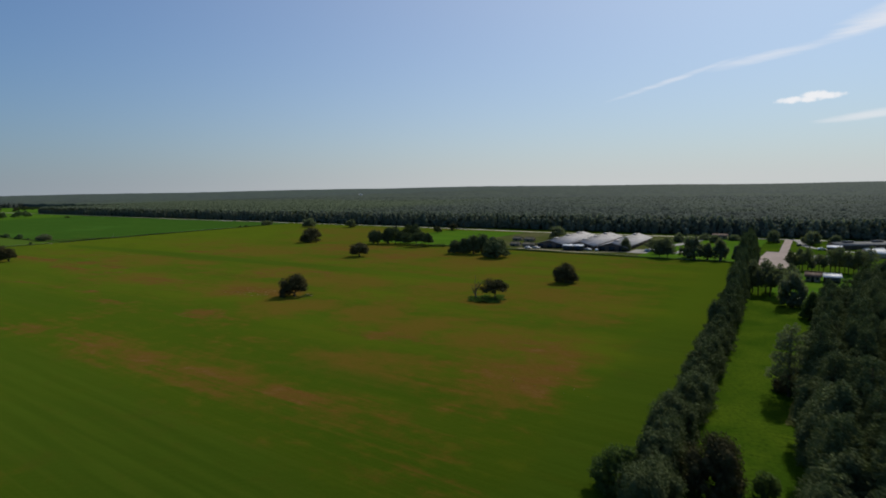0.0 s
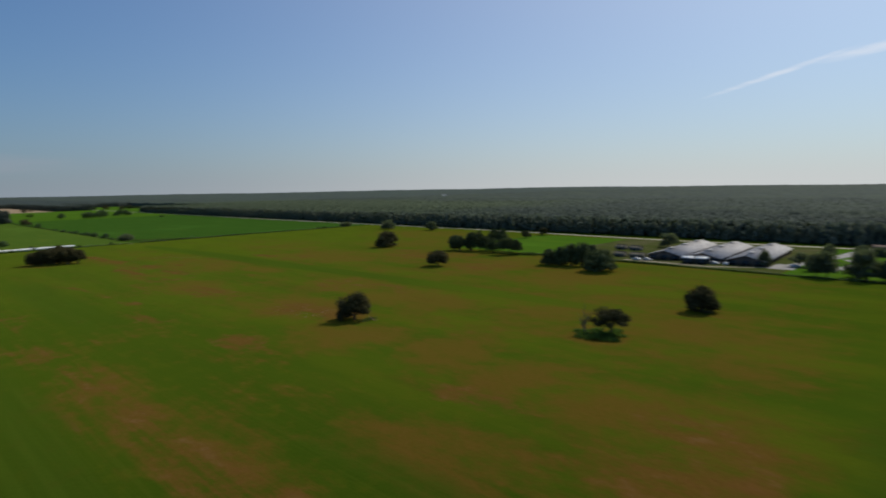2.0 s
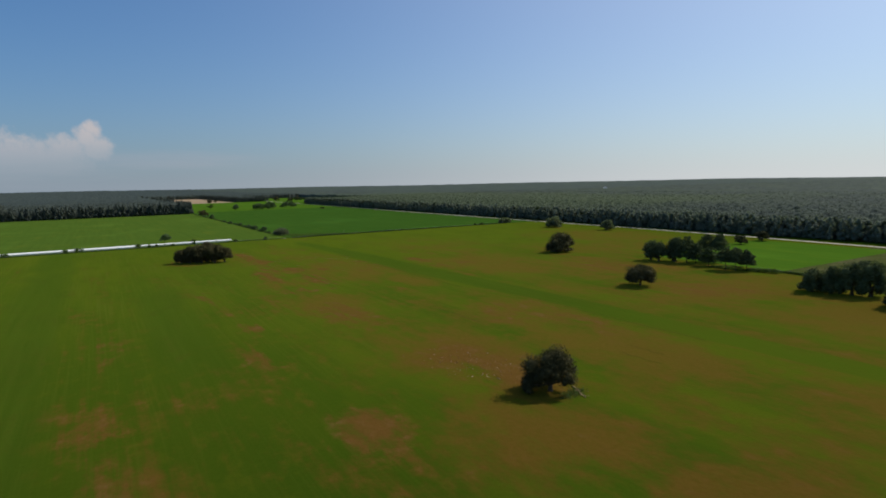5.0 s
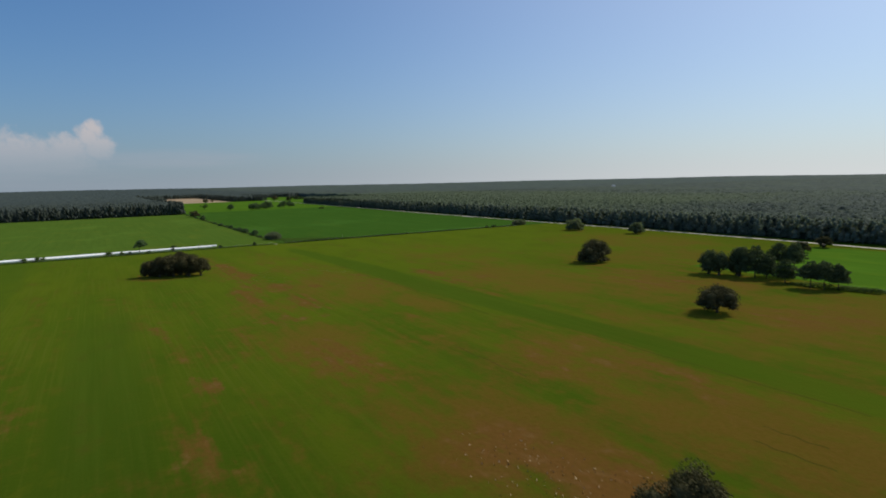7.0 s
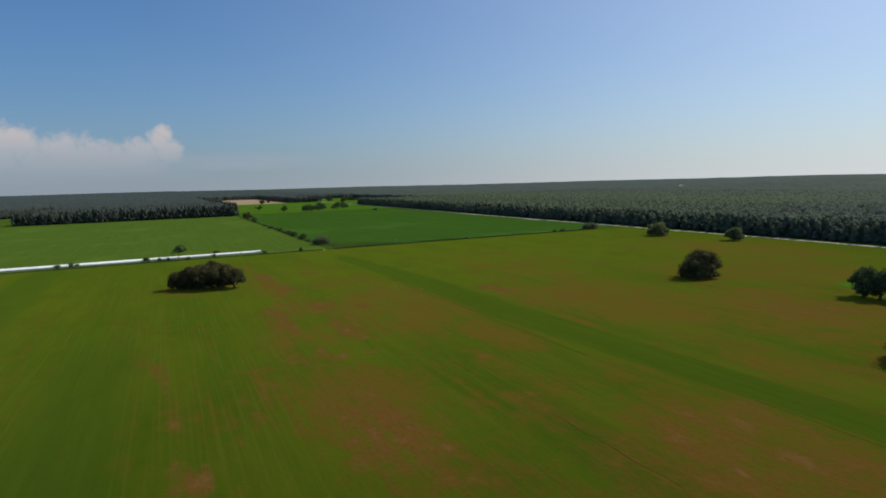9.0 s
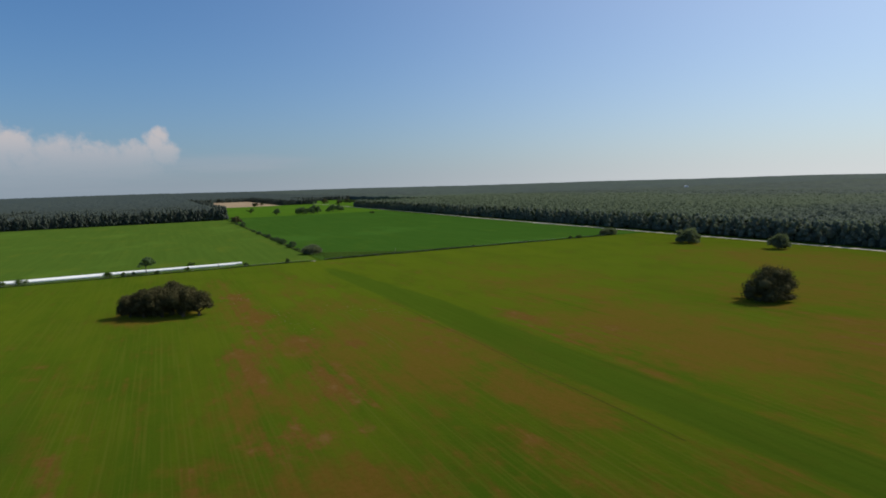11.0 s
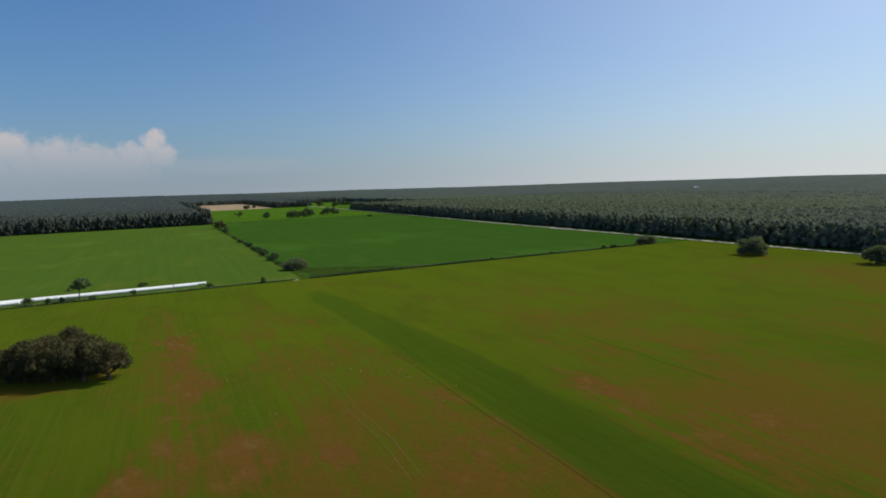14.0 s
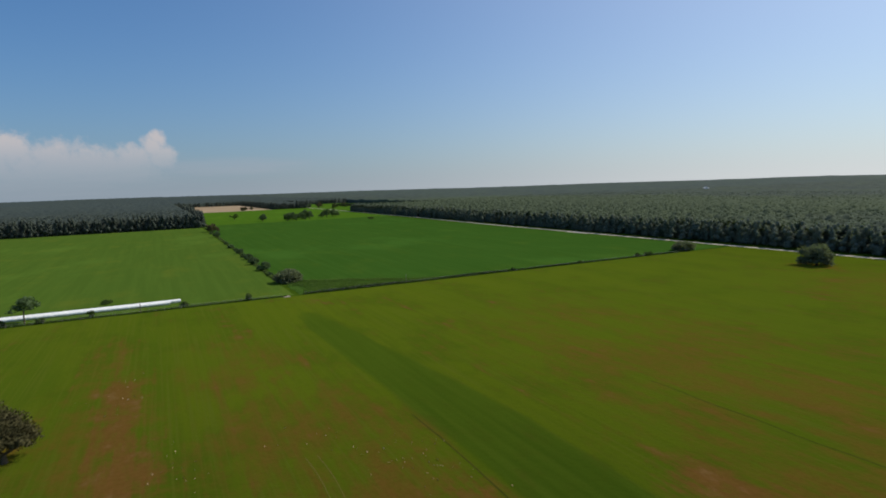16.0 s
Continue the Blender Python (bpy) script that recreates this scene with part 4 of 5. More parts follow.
treetops("treetops", -1450, 110, 467, 1100, 180000, 13.5, "leafy dark green tops of the forest", 14, 0.55)
treetops("treetops", -1300, -1066, -300, 196, 45000, 17.0, "leafy dark green tops of the pine wood", 15, 0.8, SHADED_WEST_LEAF)

# ---- trees of the pasture ----
oak_tree(-175.6, 144.9, 11.2, 8.6, 21, "dark green live oak standing alone in the pasture", 0.10, 34, 24000, 0.15, droop=(3.0, 3.5, 4.0, 4.4))
oak_tree(-338.5, 297.2, 17.0, 11.4, 22, "broad dark live oak with low limbs in the pasture", 0.055, 50, 26000, 0.18, slim=1.2)
oak_tree(-240.6, 248.8, 13.4, 8.2, 23, "small broad dark live oak in the pasture", 0.07, 40, 18000, 0.17, slim=0.9)
oak_tree(-470.3, 412.4, 14.6, 9.6, 24, "rounded live oak near the forest road", 0.04, 34, 5200, 0.36, leafage=HAZE_LEAF)
oak_tree(-419.3, 422.6, 12.4, 8.2, 25, "rounded dark oak near the forest road", 0.08, 30, 4200, 0.36, leafage=HAZE_LEAF)
oak_tree(-546.0, 416.0, 13.2, 5.0, 26, "low wide thicket at the field's corner", 0.02, 26, 3600, 0.36, name="thicket", category="bush", leafage=HAZE_LEAF)
oak_tree(-97.2, 222.5, 11.0, 8.0, 27, "dense round dark tree leafed to the ground", 0.03, 36, 11000, 0.22)
oak_tree(-105.4, 178.6, 12.4, 7.4, 28, "thin-crowned dark tree beside a dead trunk", 0.30, 15, 4800, 0.20, slim=0.7, depth=9.0)
dead_tree(-111.6, 175.0, 7.2, 29, "dead grey tree with bare forked branches")
for k, (x, y, w, h) in enumerate(((-110.5, 172.6, 6.5, 0.9), (-106.5, 171.6, 6.0, 1.0), (-103.0, 173.2, 5.5, 0.8), (-112.6, 175.6, 5.5, 0.9), (-110.0, 179.2, 6.0, 0.9), (-103.6, 177.4, 6.0, 0.9), (-107.2, 176.0, 6.5, 1.0), (-106.0, 181.6, 5.5, 0.9))):
    shrub(x, y, w, h, 40 + k, "low green scrub round the dead tree", count=700, leaf=0.17, leafage=SCRUB_LEAF, group="scrub round the dead tree")
def fallen_branch(x, y, turn, length, label):
    """A broken limb lying on the ground, with stubs."""
    rng = np.random.default_rng(33)
    log = thing("fallen_branch", label, "branch", pose(x, y, 0, 0, 0, turn))
    stem, stubs = Heap(), Heap()
    tube(stem, [(0, 0, 0.12), (length * 0.35, 0.15, 0.16), (length * 0.7, -0.1, 0.14), (length, 0.1, 0.08)], [0.17, 0.14, 0.10, 0.04], 7)
    for k in range(7):
        a = length * (0.25 + 0.1 * k)
        w = (0.8, rng.choice((-1, 1)) * rng.uniform(0.6, 1.0), rng.uniform(0.1, 0.5))
        r = rng.uniform(0.5, 1.1)
        tube(stubs, [(a, 0.05, 0.14), (a + w[0] * r * 0.5, w[1] * r * 0.5, 0.16 + w[2] * r * 0.5), (a + w[0] * r, w[1] * r, 0.12 + w[2] * r)], [0.06, 0.045, 0.02], 5)
    part("stem", stem.mesh("stem", PALE_WOOD, smooth=True), log)
    part("twigs", stubs.mesh("twigs", PALE_WOOD), log)


fallen_branch(-174.6, 150.0, -22, 6.2, "pale broken branch lying beside the oak")
GROVE = "oaks of the pasture grove"
for k, (x, y, w, h, s) in enumerate(((-434.6, 109.3, 9.0, 7.8, 0.06), (-431.8, 113.5, 10.5, 9.6, 0.16), (-428.6, 119.0, 11.5, 10.0, 0.18), (-433.0, 122.0, 10.5, 10.8, 0.2), (-425.6, 125.2, 11.5, 10.4, 0.16), (-424.0, 130.0, 10.0, 8.4, 0.10), (-432.5, 117.5, 10, 9.8, 0.05), (-429.5, 124.5, 10, 10, 0.05), (-435.0, 113.0, 8, 8, 0.03))):
    oak_tree(x, y, w, h, 50 + k, "dark live oak in a grove hung with grey moss", s, 26, 14000, 0.17, group=GROVE)
CLUMP = "trees of the middle clump"
for k, (x, y, w, h, s) in enumerate(((-284.4, 309.0, 9.5, 10.0, .06), (-279.4, 308.6, 9.5, 9.4, .08), (-273.2, 312.8, 9.4, 12.0, .1), (-275.6, 314.6, 9.0, 11.2, .1))):
    oak_tree(x, y, w, h, 60 + k, "dark green tree in a clump at the pasture's fence", s, 26, 5200, 0.30, group=CLUMP, leafage=ROW_LEAF)
for k, (x, y, h, q, bare) in enumerate(((-267.3, 313.6, 12.8, .30, .2), (-263.2, 314.6, 10.2, .34, .2), (-264.6, 326.0, 13.4, .30, .42), (-259.4, 327.0, 13.8, .28, .42), (-254.6, 311.9, 9.2, .40, .2), (-243.4, 307.6, 9.6, .36, .36), (-239.2, 308.4, 10.2, .38, .38), (-236.0, 311.4, 9.0, .34, .3))):
    pine_tree(x, y, h, 300 + k, "loose layered pine in a clump at the pasture's fence", bare, q, 3600, 0.30, group=CLUMP, leafage=ROW_LEAF, whorls=7, heart=0.65)
for k, (x, y, w, h, s) in enumerate(((-196.6, 286.0, 10, 8.6, .04), (-191.0, 287.5, 9.5, 9.6, .05), (-185.6, 289.5, 10, 11.0, .06), (-180.8, 291.5, 9.5, 12.0, .08), (-163.8, 280.5, 16.5, 11.0, .02), (-168.4, 280.0, 9, 9.4, .03))):
    oak_tree(x, y, w, h, 70 + k, "dense dark green tree near the farmyard fence", s, 30, 6500, 0.28, group="trees at the farmyard fence", leafage=ROW_LEAF)
oak_tree(-295.0, 403.0, 8.0, 5.6, 80, "small round tree at the paddock", 0.12, 18, 1800, 0.34)
oak_tree(-297.0, 429.0, 10.0, 6.4, 81, "low tree beside the sandy road", 0.1, 18, 1800, 0.36)
oak_tree(-180.5, 398.0, 13.0, 9.0, 82, "rounded tree behind the first barn", 0.1, 24, 2400, 0.38, leafage=HAZE_LEAF)
oak_tree(-110.8, 340.5, 7.5, 8.0, 83, "dense dark tree before the third barn", 0.04, 22, 2600, 0.34, leafage=HAZE_LEAF)
oak_tree(-97.5, 347.5, 9.5, 7.2, 84, "spreading tree beside the gravel yard", 0.15, 20, 2200, 0.34, leafage=HAZE_LEAF)
oak_tree(-89.5, 336.5, 7.0, 6.6, 85, "small tree beside the gravel yard", 0.12, 18, 1800, 0.34, leafage=HAZE_LEAF)
pine_tree(-81.2, 319.4, 11.5, 86, "tall loose pine at the fence", 0.18, 0.36, 2400, 0.40)
pine_tree(-85.4, 320.4, 10.5, 94, "loose pine at the fence", 0.18, 0.34, 2000, 0.40)
for k, (x, y, w, h) in enumerate(((-67.6, 319.5, 11.5, 13.0), (-72.0, 326.0, 10, 11.6), (-61.5, 321.5, 6.5, 8.6), (-55.4, 321.5, 8.6, 11.0), (-46.8, 314.5, 4.8, 9.0))):
    oak_tree(x, y, w, h, 87 + k, "dark green tree along the farm fence", 0.06, 22, 2400, 0.36, group="trees along the farm fence", leafage=HAZE_LEAF)
for k, (x, y, w, h) in enumerate(((-42, 425, 9, 8), (-21, 419, 12, 9), (-9, 424, 9, 6), (-66, 430, 9, 4), (-84, 427, 8, 4), (-205, 345, 7, 5), (-96, 405, 9, 6), (-74, 410, 8, 5))):
    oak_tree(x, y, w, h, 95 + k, "rounded yard tree near the road", 0.04, 20, 1800, 0.38, group="yard trees near the road", leafage=HAZE_LEAF)

# ---- hedge, fence line, scattered trees of the western fields ----
oak_tree(-575.5, 203.6, 14.0, 5.8, 110, "wide dark thicket at the hedge's end", 0.05, 28, 4200, 0.34, name="thicket", category="bush", leafage=HAZE_LEAF)
HEDGE = "bushes of the hedge"
for k, (x, w, h) in enumerate(((-601, 3.4, 1.6), (-623, 9.5, 5.0), (-652, 8, 4.2), (-664, 5, 2.4), (-680, 7.5, 3.2), (-694, 5, 2.2), (-718, 7, 3.2), (-740, 4, 1.8), (-764, 7, 2.6), (-800, 5, 2.0), (-884, 9, 6.0), (-935, 5, 2.2))):
    oak_tree(x, 200.2 + 0.6 * math.sin(k * 2.1), w * 0.8, h, 120 + k, "dark bushy tree in the hedge between the fields", 0.1, 18, 1300, 0.34, leafage=HEDGE_LEAF, name="hedge_bush", category="bush", group=HEDGE)
oak_tree(-972, 203.5, 15, 8.5, 133, "wide dark tree at the hedge's far end", 0.06, 24, 1800, 0.4)
oak_tree(-545.2, 112.0, 10.2, 8.6, 134, "thin flat-topped tree beside the wrapped bales", 0.46, 10, 950, 0.34, leafage=HEDGE_LEAF, slim=0.5)
for k, (x, y, w, h) in enumerate(((-544, 95, 5.5, 3.0), (-543.5, 102, 2.6, 2.2), (-543, 106.5, 2.2, 2.0), (-542, 117, 3.0, 2.0), (-543.5, 131, 2.8, 2.2), (-544.5, 60, 6, 3.0), (-544, 52, 5, 2.4), (-542, 182, 3.4, 2.6), (-543.5, 160, 3.6, 1.8), (-543.5, 20, 6, 2.6), (-567, 134, 4, 1.8))):
    shrub(x, y, w, h, 140 + k, "small dark shrub along the field fence", count=420, leaf=0.24, group="shrubs along the field fence")
FAR = "trees of the far meadow"
for k, (x, y, w, h) in enumerate(((-1113, 310, 15, 13), (-1116, 317, 13, 12), (-1119, 324, 14, 13), (-1121, 331, 14, 14), (-1124, 337, 15, 15), (-1126, 343, 13, 15), (-1157, 369, 13, 13), (-1161, 377, 15, 15), (-1165, 387, 14, 14), (-1168, 394, 11, 12), (-1137, 281, 14, 12))):
    oak_tree(x + 2.5 * math.sin(k * 2.7), y, w * (0.95 + 0.12 * math.sin(k * 5.1)), h * (0.80 + 0.14 * math.sin(k * 1.9)), 160 + k, "mid-green tree standing in the far meadow", 0.14, 14, 1100, 0.6, leafage=HEDGE_LEAF, group=FAR)
oak_tree(-1218, 254, 16, 10.5, 171, "thin pale green tree in the far meadow", 0.2, 12, 420, 0.55, leafage=SCRUB_LEAF, group=FAR)
for k, (x, y, w, h) in enumerate(((-1579, 472, 22, 17), (-1528, 493, 18, 13), (-1578, 526, 18, 14), (-1596, 313, 11, 12), (-1690, 330, 13, 9), (-1700, 345, 12, 8))):
    oak_tree(x, y, w * 0.85, h * 0.8, 172 + k, "distant dark green tree behind the meadow", 0.1, 18, 900, 0.6, group="distant trees behind the meadow")
shrub(-1040, 404, 9, 4, 180, "bush in the crop field's edge", count=300, leaf=0.4)
for k, (x, y, w, h) in enumerate(((-541.5, 385, 5, 2.4), (-542, 378, 3, 2.0), (-541.5, 300, 2.4, 1.4), (-542, 340, 3, 1.3))):
    shrub(x, y, w, h, 190 + k, "small bush on the field boundary", count=300, leaf=0.25, group="bushes on the field boundary")


def weeds(name, lines, count, high, wide, label, seed, leaf=0.22, leafage=BUSH_LEAF):
    """Uncut weeds along field boundaries."""
    r = np.random.default_rng(seed)
    heap = Heap()
    total = sum(math.hypot(x1 - x0, y1 - y0) for x0, y0, x1, y1 in lines)
    for x0, y0, x1, y1 in lines:
        n = int(count * math.hypot(x1 - x0, y1 - y0) / total)
        f = r.uniform(0, 1, n)
        x, y = x0 + (x1 - x0) * f + r.normal(0, wide, n), y0 + (y1 - y0) * f + r.normal(0, wide, n)
        lump = 0.35 + 0.65 * np.abs(np.sin(f * total * 0.06) * np.sin(f * total * 0.013 + 1))
        z = r.uniform(0.02, 1, n) * high * lump
        leaves(heap, r, np.column_stack([x, y, z]), ways(r, n, 0.0) + (0, 0.5, 0.7), leaf)
    tagged(new(name, heap.mesh(name, leafage)), label, "plants", kind="stuff")


weeds("weeds", [(-541, -120, -541, 196)], 12000, 0.6, 0.3, "tall dark weeds along the fence line", 200, 0.2, FENCE_LEAF)
weeds("weeds", [(-541.3, 203, -541.3, 415)], 14000, 1.0, 0.45, "tall dark weeds along the crop field fence", 207, 0.24, FENCE_LEAF)
weeds("weeds", [(-585, 200, -1050, 202)], 14000, 0.8, 0.5, "uncut weeds under the hedge", 201, 0.36)
sheet("scrub_ground", -574, -541.2, 201.0, 226, 0.05, SCRUB_GROUND, "rough uncut grass at the field corner", "ground", 1.6, 15)
sheet("scrub_ground", -562, -541.2, 226.2, 242, 0.05, SCRUB_GROUND, "rough uncut grass along the field corner", "ground", 1.2, 18)
sheet("scrub_ground", -550, -541.2, 242.2, 258, 0.05, SCRUB_GROUND, "rough uncut grass along the crop field fence", "ground", 1.0, 19)
weeds("scrub", [(-544, 205, -544, 262), (-550, 206, -549, 238), (-557, 206, -556, 228), (-564, 203, -563, 220), (-571, 202, -570, 212), (-573, 206, -543, 262)], 15000, 0.95, 1.6, "rough light green scrub at the field corner", 202, 0.26, SCRUB_LEAF)
weeds("weeds", [(-238, 318.5, -45, 314.5)], 16000, 1.0, 0.45, "dark uncut growth along the farm fence", 203, 0.26)
weeds("hedge", [(-252, 309.5, -238, 311), (-238, 311, -224, 314.6)], 2600, 1.9, 0.7, "low dark hedge along the pasture fence", 310, 0.26)
weeds("weeds", [(-171.5, 144.5, -172.5, 150)], 900, 0.6, 0.8, "green weeds at the oak's foot", 204, 0.13)

weeds("dry_weeds", [(-57, 104, -46, 108), (-458, 141, -440, 144), (-400, 187, -372, 189), (-420, 150, -380, 158), (-412, 172, -388, 188)], 150, 0.30, 3.0, "pale dry weeds scattered in the pasture", 205, 0.16, STRAW)
weeds("dry_weeds", [(-213, 137, -190, 146), (-206, 141, -184, 151), (-198, 138, -186, 142)], 150, 0.10, 3.4, "pale straw tufts on bare ground in the pasture", 206, 0.17, STRAW)

# ---- row of trees, grass strip and wood ----
def row_line(y):
    return -23.6 - (y - 118) * 0.084


r = np.random.default_rng(31)
models = [oak_tree(400 + 30 * k, -900, 8.0, 10.0, 210 + k, "dark green tree in a long windbreak row", 0.04, 24, 15000, 0.14, group="trees of the windbreak row", name="windbreak_tree", leafage=ROW_LEAF) for k in range(3)]
models += [pine_tree(500 + 30 * k, -900, 10.0, 214 + k, "dark green pine in a long windbreak row", 0.06, 0.36, 15000, 0.14, group="trees of the windbreak row", name="windbreak_tree", leafage=ROW_LEAF, whorls=10, heart=0.85) for k in range(3)]


def plant(model, x, y, wide, high, turn):
    return copy_thing(model, pose(x, y, 0, 0, 0, turn) @ Matrix.Diagonal((wide, wide, high, 1)))


y = 66.0
while y < 316:
    far = min(1.0, max(0.0, (y - 150) / 120))
    high = (0.74 + 1.02 * far) * r.uniform(0.85, 1.15)
    m = models[int(r.integers(0, 6))]
    plant(m, row_line(y) + r.normal(0, 0.6), y, r.uniform(0.68, 0.9) * (1.08 - 0.28 * far), high, r.uniform(0, 360))
    if r.uniform() < 0.4:
        plant(models[int(r.integers(0, 6))], row_line(y) + r.uniform(0.6, 1.6), y + 2, 0.6, high * 0.75, r.uniform(0, 360))
    y += r.uniform(3.6, 5.2) * (1.0 - 0.2 * far)
for m in models:
    for o in (*m.children_recursive, m):
        bpy.data.objects.remove(o)

woods = [pine_tree(400 + 30 * k, -900, 14.0, 220 + k, "tall dark pine at the wood's edge", 0.16, 0.2, 14000, 0.15, leafage=ROW_LEAF, group="pines of the wood's edge") for k in range(4)]
woods += [oak_tree(560 + 30 * k, -900, 8.0, 13.0, 226 + k, "dark leafy tree at the wood's edge", 0.12, 26, 15000, 0.15, group="pines of the wood's edge", name="woodland_tree", leafage=ROW_LEAF) for k in range(2)]
for k in range(5):
    y = 34.0
    while y < 242:
        if y > 196 and k < 2:
            break
        edge = -3.1 - 0.034 * (y - 90)
        plant(woods[int(r.integers(0, 6))], edge + 2.2 + 4.9 * k + r.normal(0, 0.8), y + 2 * (k % 2), r.uniform(0.85, 1.15), r.uniform(0.82, 1.12), r.uniform(0, 360))
        y += r.uniform(4.0, 5.6)
for m in woods:
    for o in (*m.children_recursive, m):
        bpy.data.objects.remove(o)
pine_tree(-8.8, 125.4, 14.8, 230, "tall two-tiered pine standing in the grass strip", 0.20, 0.24, 6000, 0.18, whorls=6, heart=0.35)
oak_tree(-8.2, 128.2, 7.6, 4.8, 231, "bushy dark tree leafed to the ground under the pine", 0.03, 24, 7000, 0.16)
oak_tree(-13.4, 79.6, 8.2, 8.2, 232, "dense rounded dark tree in the grass strip", 0.02, 34, 12000, 0.16)
oak_tree(-24.6, 74.5, 8.0, 6.0, 234, "loose light green tree at the windbreak's end", 0.05, 26, 8000, 0.16, leafage=BUSH_LEAF)
shrub(-7.7, 82.6, 3.8, 3.6, 233, "small round dark bush in the grass strip", count=1500, leaf=0.17, clumps=14)
MIDPINES = "pines behind the grass strip"
for k, (x, y, h) in enumerate(((-29.5, 236, 13.5), (-27.0, 231, 12.5), (-25.2, 236, 13), (-23.2, 230, 12), (-21.0, 235, 12.6), (-19.5, 228, 12.2), (-17.2, 233, 12.0), (-24.0, 241, 13.0))):
    pine_tree(x, y, h * (0.9, 0.8, 0.98, 0.74)[k % 4], 240 + k, "pine with a bare trunk behind the grass strip", (0.42, 0.32, 0.46)[k % 3], 0.22, 2400, 0.24, group=MIDPINES, heart=0.45)
oak_tree(-15.2, 215.5, 9.0, 11.5, 250, "dense dark cedar leafed to the ground", 0.02, 32, 4200, 0.32, leafage=HAZE_LEAF)
oak_tree(-9.0, 199.5, 7.0, 8.0, 251, "rounded green tree before the wood", 0.04, 26, 3200, 0.32, leafage=BUSH_LEAF)
for k, (x, y, h) in enumerate(((-23.4, 306, 8.6), (-21.6, 303, 9.4), (-19.8, 307, 9.0), (-18.2, 302, 9.6), (-16.2, 305, 9.4), (-14.6, 302, 8.8), (-11.8, 298, 8.4), (-10.2, 302, 8.8), (-7.6, 298, 10.2), (-6.0, 304, 11.4),
                               (-4.4, 298, 10.6), (-2.6, 303, 11.6), (-1.2, 297, 10.4), (0.6, 302, 11.4), (2.2, 298, 10.2), (4.0, 304, 11.0), (6.4, 299, 10.8))):
    pine_tree(x, y, h * (1.0, 0.78, 1.08, 0.9, 1.14, 0.7)[k % 6], 260 + k, "pine with a bare trunk before the houses", (0.34, 0.22, 0.44, 0.3)[k % 4], (0.22, 0.27, 0.18, 0.24, 0.2)[k % 5], 1500, 0.26, group="pines before the houses", whorls=7, heart=0.4)


# ---- farm buildings ----
def gable_house(name, label, category, x, y, wide, long, eave, ridge, turn, wall, roof, over=0.6, ribs=0, openings=(), vents=0, porch=False):
    """A building with its ridge along its own y: walls, gables, two roof slopes with thickness, openings."""
    house = thing(name, label, category, pose(x, y, 0, 0, 0, turn))
    w, l = wide / 2, long / 2
    for s, n in ((-1, "west"), (1, "east")):
        h = Heap()
        box(h, s * w - (0.2 if s > 0 else 0), s * w + (0.2 if s < 0 else 0), -l, l, 0, eave)
        part("wall", h.mesh("wall", wall), house)
    for s in (-1, 1):
        h = Heap()
        y0, y1 = (s * l - 0.2, s * l) if s > 0 else (s * l, s * l + 0.2)
        v = [(a, b, c) for b in (y0, y1) for a, c in ((-w + 0.2, 0), (w - 0.2, 0), (w - 0.2, eave), (0, ridge - 0.05), (-w + 0.2, eave))]
        h.add(v, [(0, 1, 6, 5), (1, 2, 7, 6), (2, 3, 8, 7), (3, 4, 9, 8), (4, 0, 5, 9), (0, 4, 2, 1), (5, 6, 7, 9)], [(4, 3, 2), (9, 7, 8)])
        part("gable", h.mesh("gable", wall), house)
    drop = (ridge - eave) / w * over
    for s in (-1, 1):
        h = Heap()
        xo, zo = s * (w + over), eave - drop + 0.06
        v = [(0, -l - over, ridge + 0.06), (xo, -l - over, zo), (xo, l + over, zo), (0, l + over, ridge + 0.06)]
        v += [(a, b, c - 0.14) for a, b, c in v]
        h.add(v, [(0, 1, 2, 3), (7, 6, 5, 4), (0, 4, 5, 1), (1, 5, 6, 2), (2, 6, 7, 3), (3, 7, 4, 0)])
        slope = part("roof", h.mesh("roof", roof), house)
        if ribs:
            rib = Heap()
            for k in range(ribs + 1):
                b = -l - over + 0.1 + (2 * l + 2 * over - 0.2) * k / ribs
                rib.add([(0, b - 0.05, ridge + 0.062), (xo, b - 0.05, zo + 0.002), (xo, b + 0.05, zo + 0.002), (0, b + 0.05, ridge + 0.062), (0, b, ridge + 0.12), (xo, b, zo + 0.06)], [(0, 1, 5, 4), (4, 5, 2, 3)])
            part("seam", rib.mesh("seam", roof), slope)
    cap = Heap()
    box(cap, -0.25, 0.25, -l - over, l + over, ridge + 0.05, ridge + 0.16)
    part("ridge_cap", cap.mesh("ridge_cap", roof), house)
    for k in range(vents):
        h = Heap()
        b = -l + (k + 0.5) * long / vents
        box(h, -1.0, 1.0, b - 3.2, b + 3.2, ridge + 0.1, ridge + 0.6)
        part("ridge_vent", h.mesh("ridge_vent", roof), house)
    for side, at, low, ww, hh, mat in openings:
        h = Heap()
        if side == "s":
            box(h, at - ww / 2, at + ww / 2, -l - 0.04, -l + 0.02, low, low + hh)
        elif side == "n":
            box(h, at - ww / 2, at + ww / 2, l - 0.02, l + 0.04, low, low + hh)
        elif side == "e":
            box(h, w - 0.02, w + 0.04, at - ww / 2, at + ww / 2, low, low + hh)
        else:
            box(h, -w - 0.04, -w + 0.02, at - ww / 2, at + ww / 2, low, low + hh)
        part("door" if low < 0.05 else "window", h.mesh("opening", mat), house)
    return house


